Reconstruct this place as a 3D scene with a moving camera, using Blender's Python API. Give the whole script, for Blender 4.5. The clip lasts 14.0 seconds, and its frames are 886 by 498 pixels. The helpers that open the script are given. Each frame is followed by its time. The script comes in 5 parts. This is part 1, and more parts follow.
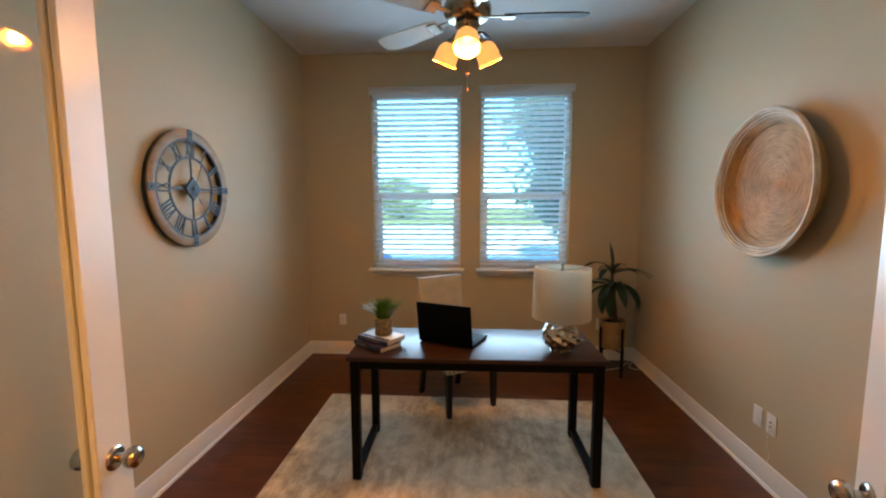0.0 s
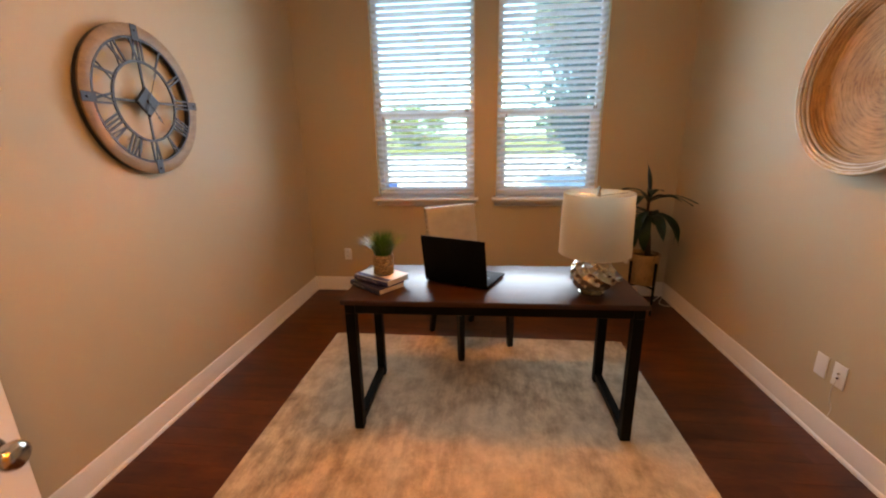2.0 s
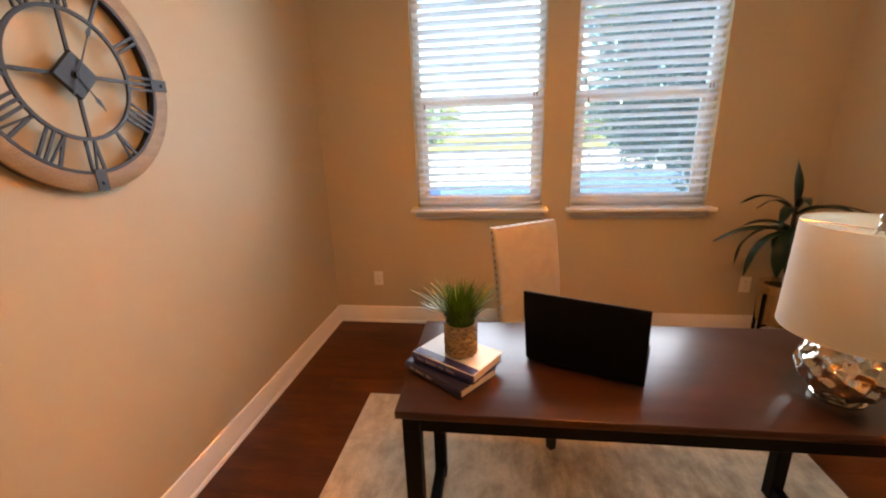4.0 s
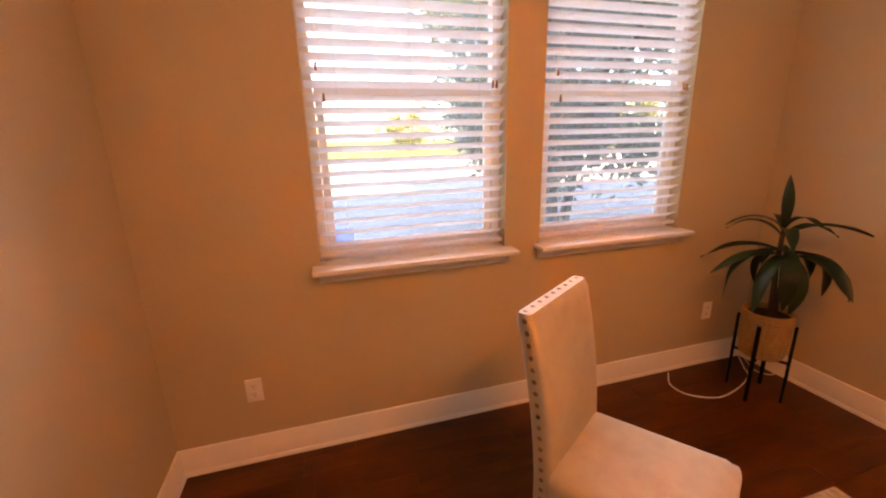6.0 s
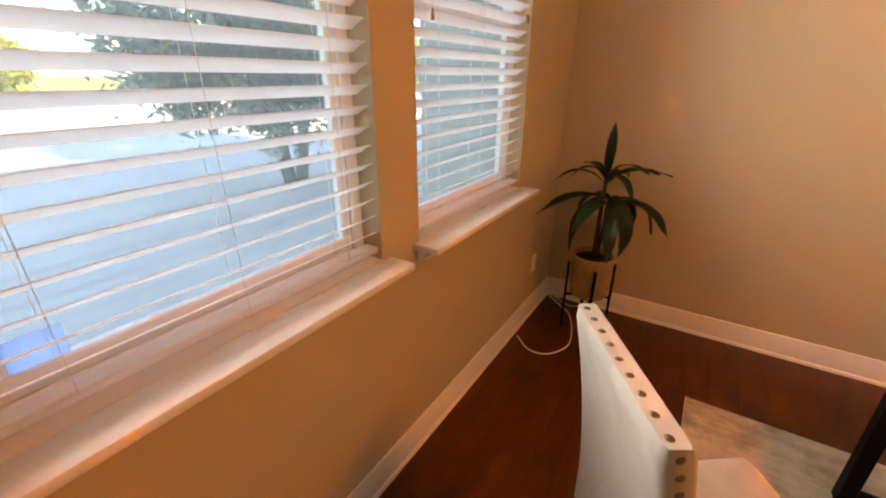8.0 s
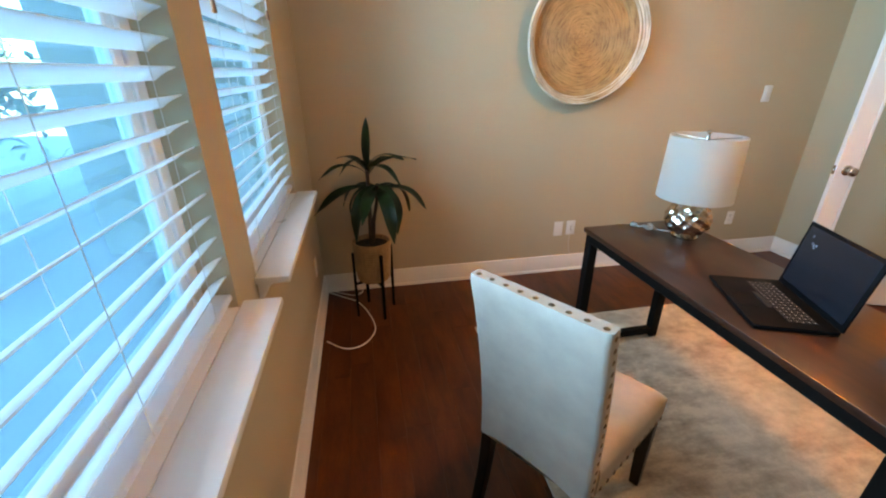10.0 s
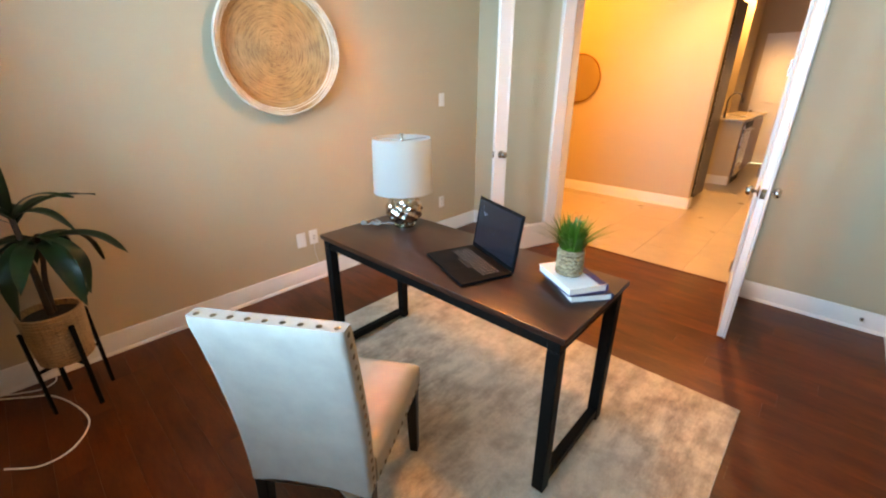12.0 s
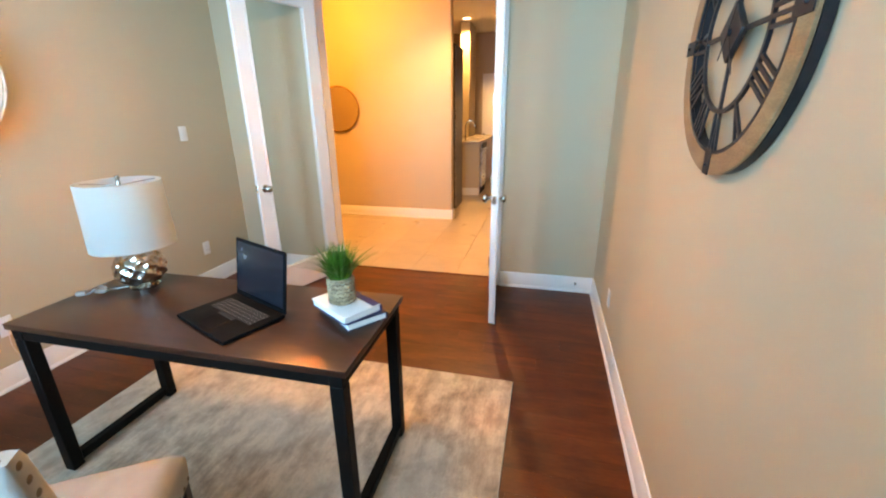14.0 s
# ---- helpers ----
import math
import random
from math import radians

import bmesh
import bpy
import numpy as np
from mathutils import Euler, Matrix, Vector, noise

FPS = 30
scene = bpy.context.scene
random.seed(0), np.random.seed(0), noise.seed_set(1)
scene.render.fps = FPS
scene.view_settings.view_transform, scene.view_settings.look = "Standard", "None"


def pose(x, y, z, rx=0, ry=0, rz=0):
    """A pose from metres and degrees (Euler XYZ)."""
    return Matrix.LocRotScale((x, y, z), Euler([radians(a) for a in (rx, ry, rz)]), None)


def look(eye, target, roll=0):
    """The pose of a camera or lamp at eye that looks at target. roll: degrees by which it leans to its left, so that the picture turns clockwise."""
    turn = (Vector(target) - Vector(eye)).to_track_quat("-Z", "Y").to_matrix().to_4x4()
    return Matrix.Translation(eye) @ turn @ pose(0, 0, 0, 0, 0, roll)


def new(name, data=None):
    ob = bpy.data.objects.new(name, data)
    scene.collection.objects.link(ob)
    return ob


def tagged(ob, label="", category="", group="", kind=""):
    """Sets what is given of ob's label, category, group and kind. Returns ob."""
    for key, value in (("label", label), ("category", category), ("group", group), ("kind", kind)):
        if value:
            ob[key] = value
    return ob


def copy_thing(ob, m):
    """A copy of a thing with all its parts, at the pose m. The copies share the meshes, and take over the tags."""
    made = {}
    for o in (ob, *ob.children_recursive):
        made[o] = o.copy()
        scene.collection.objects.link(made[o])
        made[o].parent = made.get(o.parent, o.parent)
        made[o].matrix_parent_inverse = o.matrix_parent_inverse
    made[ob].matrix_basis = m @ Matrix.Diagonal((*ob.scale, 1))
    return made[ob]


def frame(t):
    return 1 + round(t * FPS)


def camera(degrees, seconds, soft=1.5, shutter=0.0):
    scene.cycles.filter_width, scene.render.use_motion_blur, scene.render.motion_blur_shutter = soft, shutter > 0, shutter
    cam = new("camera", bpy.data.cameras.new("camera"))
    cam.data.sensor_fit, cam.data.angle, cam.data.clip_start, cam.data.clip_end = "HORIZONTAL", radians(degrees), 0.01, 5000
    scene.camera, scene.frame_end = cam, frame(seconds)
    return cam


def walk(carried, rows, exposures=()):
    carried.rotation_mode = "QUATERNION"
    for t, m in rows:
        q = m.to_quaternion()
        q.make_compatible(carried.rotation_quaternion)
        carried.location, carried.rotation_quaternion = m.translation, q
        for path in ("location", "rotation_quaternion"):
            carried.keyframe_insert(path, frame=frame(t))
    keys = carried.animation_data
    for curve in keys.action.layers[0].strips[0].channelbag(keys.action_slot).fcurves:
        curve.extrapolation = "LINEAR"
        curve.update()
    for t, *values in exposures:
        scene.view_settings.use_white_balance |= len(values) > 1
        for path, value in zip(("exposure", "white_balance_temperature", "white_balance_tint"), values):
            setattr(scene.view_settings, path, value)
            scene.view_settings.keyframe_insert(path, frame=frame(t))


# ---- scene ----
cam = camera(94.9, 14.0, soft=2.1)

PATH = [
    (0, (1.741, -4.246, 1.598), (1.608, -2.261, 1.392), -0.1),
    (0.5, (1.708, -4.069, 1.598), (1.586, -2.09, 1.342), -0.4),
    (1, (1.67, -3.952, 1.565), (1.547, -1.989, 1.203), -0.7),
    (1.5, (1.701, -3.885, 1.528), (1.548, -1.944, 1.072), -0.9),
    (2, (1.749, -3.848, 1.515), (1.541, -1.931, 0.981), -1.1),
    (2.5, (1.746, -3.769, 1.503), (1.464, -1.874, 0.927), -1.6),
    (3, (1.613, -3.552, 1.49), (1.303, -1.663, 0.911), -1.5),
    (3.2, (1.561, -3.469, 1.492), (1.22, -1.584, 0.92), -1.9),
    (5.3, (0.951, -2.205, 1.511), (1.105, -0.279, 0.992), -1.9),
    (5.5, (0.896, -2.114, 1.506), (1.156, -0.198, 0.994), -1.8),
    (6, (0.755, -1.866, 1.508), (1.301, -0.017, 0.98), -1.4),
    (6.5, (0.743, -1.594, 1.513), (1.542, 0.142, 0.922), -1.3),
    (7, (0.723, -1.319, 1.488), (1.785, 0.25, 0.847), -1.8),
    (7.2, (0.738, -1.211, 1.507), (1.898, 0.271, 0.829), -1.3),
    (9.3, (0.722, -0.38, 1.494), (2.553, -0.355, 0.69), -0.2),
    (9.5, (0.696, -0.356, 1.521), (2.528, -0.448, 0.723), -0.4),
    (10, (0.633, -0.351, 1.526), (2.431, -0.704, 0.724), -0.1),
    (10.5, (0.631, -0.357, 1.528), (2.354, -0.98, 0.726), 0.2),
    (11, (0.616, -0.392, 1.537), (2.232, -1.258, 0.738), 0.1),
    (11.5, (0.601, -0.416, 1.535), (2.064, -1.529, 0.747), -0.1),
    (12, (0.57, -0.438, 1.536), (1.841, -1.778, 0.769), -0.2),
    (12.5, (0.546, -0.457, 1.539), (1.6, -1.985, 0.794), -0.2),
    (13, (0.52, -0.479, 1.538), (1.345, -2.155, 0.825), -0.4),
    (13.5, (0.484, -0.508, 1.536), (1.101, -2.283, 0.851), -0.7),
    (14, (0.476, -0.536, 1.533), (0.935, -2.371, 0.884), -0.6),
]
EXPOSURE = [(0, 3.05, 9600, 27), (1.2, 2.98, 11200, 33), (2.5, 3.36, 15500, 49), (3.2, 3.46, 12900, 39), (5.3, 3.62, 32000, 76), (7.2, 3.45, 52000, 79), (9.3, 3.52, 8700, 26), (12, 4.03, 8700, 27), (14, 4.08, 7900, 22)]
walk(cam, [(t, look(e, g, r)) for t, e, g, r in PATH], EXPOSURE)


# ---- world, sun, lamps ----
SUN_EL, SUN_AZ = radians(28.5), radians(188)  # from behind the house; azimuth clockwise from +y
world = bpy.data.worlds.new("sky")
scene.world = world
world.use_nodes = True
wn = world.node_tree.nodes
sky = wn.new("ShaderNodeTexSky")
sky.sky_type = "NISHITA"
sky.sun_disc = False
sky.ozone_density = 6.0
sky.dust_density = 0.3
sky.sun_elevation = SUN_EL
sky.sun_rotation = SUN_AZ
wn["Background"].inputs["Strength"].default_value = 0.15
deep = wn.new("ShaderNodeMix")  # a clear, deep blue afternoon sky
deep.data_type, deep.blend_type = "RGBA", "MULTIPLY"
deep.inputs[0].default_value = 1.0
deep.inputs[7].default_value = (0.42, 0.94, 1.02, 1)
world.node_tree.links.new(sky.outputs[0], deep.inputs[6])
world.node_tree.links.new(deep.outputs[2], wn["Background"].inputs["Color"])


def lamp(name, kind, energy, color, m, size=0.1):
    data = bpy.data.lights.new(name, kind)
    data.energy, data.color = energy, color
    if kind == "SUN":
        data.angle = radians(0.5)
    elif kind == "AREA":
        data.size = size
    else:
        data.shadow_soft_size = size
    ob = new(name, data)
    ob.matrix_world = m
    return ob


sun_from = Vector((math.sin(SUN_AZ) * math.cos(SUN_EL), math.cos(SUN_AZ) * math.cos(SUN_EL), math.sin(SUN_EL)))
lamp("sun", "SUN", 4.5, (1, 0.95, 0.86), look(sun_from * 50, (0, 0, 0)))

DAY = (0.25, 0.60, 1.0)
for x in (1.18, 2.295):  # the sky's light in each window's opening, behind and before the slats
    for y, power in ((0.074, 0.75), (-0.004, 3.15)):
        ob = lamp("sky_light", "AREA", power, DAY, pose(x, y, 1.86, -90, 0, 0), 0.86)
        ob.data.shape, ob.data.size_y, ob.data.spread = "RECTANGLE", 1.65, radians(125)
WARM = (1.0, 0.58, 0.21)
FAN = Vector((1.72, -2.0, 2.575))
FAN_LIGHT_ANGLES = (270, 30, 150)
for a in FAN_LIGHT_ANGLES:
    c, s = math.cos(radians(a)), math.sin(radians(a))
    lamp("fan_bulb", "POINT", 2.2, WARM, Matrix.Translation(FAN + Vector((0.125 * c, 0.125 * s, -0.185))), 0.03)
lamp("hall_bulb", "POINT", 10.5, (1.0, 0.46, 0.075), pose(3.1, -4.85, 2.90), 0.10)
DOWNLIGHTS = ((2.09, -9.0), (1.36, -5.35))
for x, y in DOWNLIGHTS:
    kb = lamp("downlight_bulb", "SPOT", 26 if y < -8 else 14, (1.0, 0.60, 0.22), pose(x, y, 3.10), 0.05)
    kb.data.spot_size, kb.data.spot_blend = radians(124), 0.5


# ---- materials ----


def nodes_of(name):
    m = bpy.data.materials.new(name)
    m.use_nodes = True
    nt = m.node_tree
    return m, nt, nt.nodes["Principled BSDF"]


def coords(nt, stretch=(1, 1, 1), rand=True):
    tc = nt.nodes.new("ShaderNodeTexCoord")
    mp = nt.nodes.new("ShaderNodeMapping")
    mp.inputs["Scale"].default_value = stretch
    nt.links.new(tc.outputs["Object"], mp.inputs["Vector"])
    if rand:
        oi = nt.nodes.new("ShaderNodeObjectInfo")
        mul = nt.nodes.new("ShaderNodeMath")
        mul.operation = "MULTIPLY"
        mul.inputs[1].default_value = 37.0
        nt.links.new(oi.outputs["Random"], mul.inputs[0])
        cb = nt.nodes.new("ShaderNodeCombineXYZ")
        for i in range(3):
            nt.links.new(mul.outputs[0], cb.inputs[i])
        nt.links.new(cb.outputs[0], mp.inputs["Location"])
    return mp.outputs[0]


def noise_node(nt, vec, scale, detail=4.0, rough=0.55, distort=0.0):
    n = nt.nodes.new("ShaderNodeTexNoise")
    n.inputs["Scale"].default_value = scale
    n.inputs["Detail"].default_value = detail
    n.inputs["Roughness"].default_value = rough
    n.inputs["Distortion"].default_value = distort
    nt.links.new(vec, n.inputs["Vector"])
    return n.outputs["Fac"]


def ramp(nt, fac, stops):
    r = nt.nodes.new("ShaderNodeValToRGB")
    el = r.color_ramp.elements
    while len(el) < len(stops):
        el.new(0.5)
    for e, (p, c) in zip(el, stops):
        e.position = p
        e.color = (*c, 1)
    nt.links.new(fac, r.inputs["Fac"])
    return r.outputs["Color"]


def mix(nt, a, b, fac, mode="MIX"):
    m = nt.nodes.new("ShaderNodeMix")
    m.data_type = "RGBA"
    m.blend_type = mode
    for v, sock in ((fac, m.inputs[0]), (a, m.inputs[6]), (b, m.inputs[7])):
        if isinstance(v, (int, float)):
            sock.default_value = v
        elif isinstance(v, tuple):
            sock.default_value = (*v, 1)
        else:
            nt.links.new(v, sock)
    return m.outputs[2]


def bump(nt, bsdf, height, strength, distance=0.002):
    b = nt.nodes.new("ShaderNodeBump")
    b.inputs["Strength"].default_value = strength
    b.inputs["Distance"].default_value = distance
    nt.links.new(height, b.inputs["Height"])
    nt.links.new(b.outputs[0], bsdf.inputs["Normal"])


def remap(nt, fac, lo, hi):
    r = nt.nodes.new("ShaderNodeMapRange")
    r.inputs["To Min"].default_value, r.inputs["To Max"].default_value = lo, hi
    r.inputs["From Min"].default_value, r.inputs["From Max"].default_value = 0.3, 0.7
    nt.links.new(fac, r.inputs["Value"])
    return r.outputs[0]


def shade(c, k):
    return tuple(min(1.0, v * k) for v in c)


def mat(name, base, rough=0.5, metal=0.0, var=0.1, coarse=5.0, fine=90.0, relief=0.15, distance=0.001, stretch=(1, 1, 1), coat=0.0):
    """Plain surface: two scales of variation, uneven gloss, fine relief."""
    m, nt, p = nodes_of(name)
    v = coords(nt, stretch)
    n1, n2 = noise_node(nt, v, coarse), noise_node(nt, v, fine)
    c1 = ramp(nt, n1, [(0.3, shade(base, 1 - var)), (0.7, shade(base, 1 + var))])
    c2 = ramp(nt, n2, [(0.3, shade((1, 1, 1), 1 - var * 0.6)), (0.7, (1, 1, 1))])
    nt.links.new(mix(nt, c1, c2, 1.0, "MULTIPLY"), p.inputs["Base Color"])
    nt.links.new(remap(nt, n1, max(0.02, rough * 0.85), min(1, rough * 1.15)), p.inputs["Roughness"])
    p.inputs["Metallic"].default_value = metal
    p.inputs["Coat Weight"].default_value = coat
    if relief:
        bump(nt, p, n2, relief, distance)
    return m


def wood(name, dark, light, rough=0.35, stretch=(1.0, 9.0, 9.0), scale=3.0, coat=0.0, spread=0.0, relief=0.12, spec=0.5):
    """Grained wood; spread varies its tone from piece to piece."""
    m, nt, p = nodes_of(name)
    v = coords(nt, stretch)
    g = noise_node(nt, v, scale, 6.0, 0.55, 0.15)
    f = noise_node(nt, v, scale * 9, 5.0, 0.6)
    blot = noise_node(nt, coords(nt, (1, 1.6, 1.6)), 4.0, 3.0)
    col = ramp(nt, g, [(0.22, dark), (0.5, tuple((a + b) / 2 for a, b in zip(dark, light))), (0.80, light)])
    col = mix(nt, col, ramp(nt, f, [(0.35, (0.72, 0.70, 0.68)), (0.6, (1, 1, 1))]), 0.7, "MULTIPLY")
    col = mix(nt, col, ramp(nt, blot, [(0.30, (0.66, 0.62, 0.60)), (0.66, (1, 1, 1))]), 0.8, "MULTIPLY")
    if spread:
        oi = nt.nodes.new("ShaderNodeObjectInfo")
        col = mix(nt, col, ramp(nt, oi.outputs["Random"], [(0.0, (1 - spread,) * 3), (1.0, (1, 1, 1))]), 1.0, "MULTIPLY")
    nt.links.new(col, p.inputs["Base Color"])
    nt.links.new(remap(nt, blot, rough * 0.92, rough * 1.1), p.inputs["Roughness"])
    p.inputs["Specular IOR Level"].default_value = spec
    p.inputs["Coat Weight"].default_value = coat
    p.inputs["Coat Roughness"].default_value = 0.15
    bump(nt, p, f, relief, 0.001)
    return m


def glass(name, tint=(1, 1, 1), gloss=1.0):
    """Thin clear pane: see-through, with a mirror sheen that grows at grazing angles."""
    m, nt, p = nodes_of(name)
    nt.nodes.remove(p)
    out = nt.nodes["Material Output"]
    tr, gl, lw, mx = (nt.nodes.new("ShaderNode" + k) for k in ("BsdfTransparent", "BsdfGlossy", "LayerWeight", "MixShader"))
    tr.inputs[0].default_value = (*tint, 1)
    gl.inputs["Roughness"].default_value = 0.015
    lw.inputs["Blend"].default_value = 0.5
    pw = nt.nodes.new("ShaderNodeMath")
    pw.operation = "POWER"
    pw.inputs[1].default_value = 5.0
    nt.links.new(lw.outputs["Facing"], pw.inputs[0])
    mu = nt.nodes.new("ShaderNodeMath")
    mu.operation = "MULTIPLY_ADD"
    mu.inputs[1].default_value = 0.9 * gloss
    mu.inputs[2].default_value = 0.04 * gloss
    nt.links.new(pw.outputs[0], mu.inputs[0])
    nt.links.new(mu.outputs[0], mx.inputs[0])
    nt.links.new(tr.outputs[0], mx.inputs[1])
    nt.links.new(gl.outputs[0], mx.inputs[2])
    nt.links.new(mx.outputs[0], out.inputs["Surface"])
    return m


def glow(name, color, strength):
    m, nt, p = nodes_of(name)
    p.inputs["Base Color"].default_value = (*color, 1)
    p.inputs["Emission Color"].default_value = (*color, 1)
    p.inputs["Emission Strength"].default_value = strength
    p.inputs["Roughness"].default_value = 0.4
    return m


def see_through(m, color, share):
    """Thin sheet that lets part of the light behind it through."""
    nt = m.node_tree
    tl, mx = nt.nodes.new("ShaderNodeBsdfTranslucent"), nt.nodes.new("ShaderNodeMixShader")
    tl.inputs[0].default_value = (*color, 1)
    mx.inputs[0].default_value = share
    nt.links.new(nt.nodes["Principled BSDF"].outputs[0], mx.inputs[1])
    nt.links.new(tl.outputs[0], mx.inputs[2])
    nt.links.new(mx.outputs[0], nt.nodes["Material Output"].inputs["Surface"])


def rug_material():
    m, nt, p = nodes_of("rug_pile")
    v = coords(nt, (5.0, 1.0, 1.0), False)
    w = coords(nt, (1.0, 0.8, 1.0), False)
    streak = noise_node(nt, v, 3.4, 9.0, 0.74, 0.0)
    worn = noise_node(nt, w, 7.5, 8.0, 0.7, 0.15)
    patch = noise_node(nt, w, 1.5, 4.0, 0.55, 0.3)
    pile = noise_node(nt, w, 260.0, 2.0)
    cream, grey = (0.61, 0.485, 0.335), (0.18, 0.133, 0.09)
    both = nt.nodes.new("ShaderNodeMath")
    both.operation = "MULTIPLY_ADD"
    both.inputs[1].default_value = 0.48
    nt.links.new(streak, both.inputs[0])
    sc = nt.nodes.new("ShaderNodeMath")
    sc.operation = "MULTIPLY"
    sc.inputs[1].default_value = 0.52
    nt.links.new(worn, sc.inputs[0])
    nt.links.new(sc.outputs[0], both.inputs[2])
    col = ramp(nt, both.outputs[0], [(0.37, grey), (0.47, (0.36, 0.275, 0.19)), (0.58, cream)])
    pale = ramp(nt, worn, [(0.35, (0.42, 0.345, 0.25)), (0.65, (0.65, 0.55, 0.42))])
    col = mix(nt, col, pale, ramp(nt, patch, [(0.38, (0.05, 0.05, 0.05)), (0.62, (0.85, 0.85, 0.85))]))
    col = mix(nt, col, ramp(nt, pile, [(0.3, (0.88, 0.88, 0.88)), (0.7, (1, 1, 1))]), 1.0, "MULTIPLY")
    nt.links.new(col, p.inputs["Base Color"])
    p.inputs["Roughness"].default_value = 0.95
    p.inputs["Sheen Weight"].default_value = 0.1
    bump(nt, p, pile, 0.5, 0.004)
    return m


def coil_material(name, a, b, stretch_k=1.0):
    """Coiled plant fibre: streaks that run round the coil."""
    m, nt, p = nodes_of(name)
    tc = nt.nodes.new("ShaderNodeTexCoord")
    sx = nt.nodes.new("ShaderNodeSeparateXYZ")
    nt.links.new(tc.outputs["Object"], sx.inputs[0])

    def op(kind, x, y=None):
        n = nt.nodes.new("ShaderNodeMath")
        n.operation = kind
        nt.links.new(x, n.inputs[0])
        if y is not None:
            nt.links.new(y, n.inputs[1])
        return n.outputs[0]

    ang = op("ARCTAN2", sx.outputs["Y"], sx.outputs["X"])
    rad = op("SQRT", op("ADD", op("MULTIPLY", sx.outputs["X"], sx.outputs["X"]), op("MULTIPLY", sx.outputs["Y"], sx.outputs["Y"])))
    k = nt.nodes.new("ShaderNodeCombineXYZ")
    nt.links.new(ang, k.inputs[0])
    rk = nt.nodes.new("ShaderNodeMath")
    rk.operation = "MULTIPLY"
    rk.inputs[1].default_value = 42.0
    nt.links.new(rad, rk.inputs[0])
    nt.links.new(rk.outputs[0], k.inputs[1])
    nt.links.new(sx.outputs["Z"], k.inputs[2])
    n1 = noise_node(nt, k.outputs[0], 1.6 * stretch_k, 6.0, 0.65)
    n2 = noise_node(nt, coords(nt), 9.0, 4.0)
    col = ramp(nt, n1, [(0.30, a), (0.50, b), (0.75, shade(b, 1.22))])
    col = mix(nt, col, ramp(nt, n2, [(0.35, (0.7, 0.66, 0.6)), (0.6, (1, 1, 1))]), 0.8, "MULTIPLY")
    nt.links.new(col, p.inputs["Base Color"])
    p.inputs["Roughness"].default_value = 0.5
    bump(nt, p, n1, 0.3, 0.003)
    return m


def leaf_material(name, a, b, rough=0.4):
    m, nt, p = nodes_of(name)
    v = coords(nt)
    n = noise_node(nt, v, 7.0, 4.0)
    geo = nt.nodes.new("ShaderNodeNewGeometry")
    col = ramp(nt, n, [(0.3, a), (0.7, b)])
    col = mix(nt, col, ramp(nt, geo.outputs["Random Per Island"], [(0.0, (0.6, 0.62, 0.6)), (1.0, (1, 1, 1))]), 1.0, "MULTIPLY")
    nt.links.new(col, p.inputs["Base Color"])
    p.inputs["Roughness"].default_value = rough
    p.inputs["Subsurface Weight"].default_value = 0.0
    bump(nt, p, noise_node(nt, v, 60.0), 0.15, 0.001)
    return m


def brick_material(name):
    m, nt, p = nodes_of(name)
    b = nt.nodes.new("ShaderNodeTexBrick")
    tc = nt.nodes.new("ShaderNodeTexCoord")
    mp = nt.nodes.new("ShaderNodeMapping")
    mp.inputs["Rotation"].default_value = (radians(90), 0, radians(90))
    nt.links.new(tc.outputs["Object"], mp.inputs[0])
    nt.links.new(mp.outputs[0], b.inputs[0])
    b.inputs["Color1"].default_value = (0.30, 0.22, 0.18, 1)
    b.inputs["Color2"].default_value = (0.22, 0.17, 0.15, 1)
    b.inputs["Mortar"].default_value = (0.4, 0.38, 0.35, 1)
    b.inputs["Scale"].default_value = 4.6
    nt.links.new(b.outputs[0], p.inputs["Base Color"])
    p.inputs["Roughness"].default_value = 0.9
    bump(nt, p, b.outputs["Fac"], -0.4, 0.006)
    return m


WALL = (0.505, 0.410, 0.274)
M_WALL = mat("wall_paint", WALL, 0.62, var=0.025, coarse=1.3, fine=170, relief=0.10, distance=0.0012)
M_CEIL = mat("ceiling_paint", (0.68, 0.67, 0.65), 0.8, var=0.02, coarse=1.5, fine=120, relief=0.2, distance=0.002)
M_TRIM = mat("white_trim_paint", (0.76, 0.74, 0.70), 0.32, var=0.03, coarse=3, fine=60, relief=0.04)
M_PLASTIC = mat("white_plastic", (0.78, 0.76, 0.72), 0.35, var=0.02, relief=0.0)
M_SLOT = mat("dark_slot", (0.03, 0.03, 0.03), 0.6, relief=0.0)
M_SLAT = mat("blind_slat_vinyl", (0.80, 0.80, 0.79), 0.38, var=0.02, coarse=4, fine=50, relief=0.03)
see_through(M_SLAT, (0.92, 0.92, 0.92), 0.55)
M_CORD = mat("cord_white", (0.72, 0.70, 0.66), 0.8, relief=0.1)
M_TASSEL = mat("tassel_wood", (0.30, 0.12, 0.05), 0.5)
M_FRAME = mat("window_vinyl", (0.78, 0.78, 0.77), 0.4, var=0.02, relief=0.02)
M_FLOOR = wood("floor_wood", (0.047, 0.0092, 0.0022), (0.190, 0.047, 0.0106), 0.33, (1.2, 4.5, 4.5), 2.6, spread=0.16, spec=0.32)
M_GAP = mat("floor_gap", (0.03, 0.01, 0.005), 0.7)
M_TILE = mat("hall_tile", (0.44, 0.36, 0.26), 0.32, var=0.10, coarse=3.5, fine=30, relief=0.06)
M_GROUT = mat("grout", (0.50, 0.42, 0.32), 0.9)
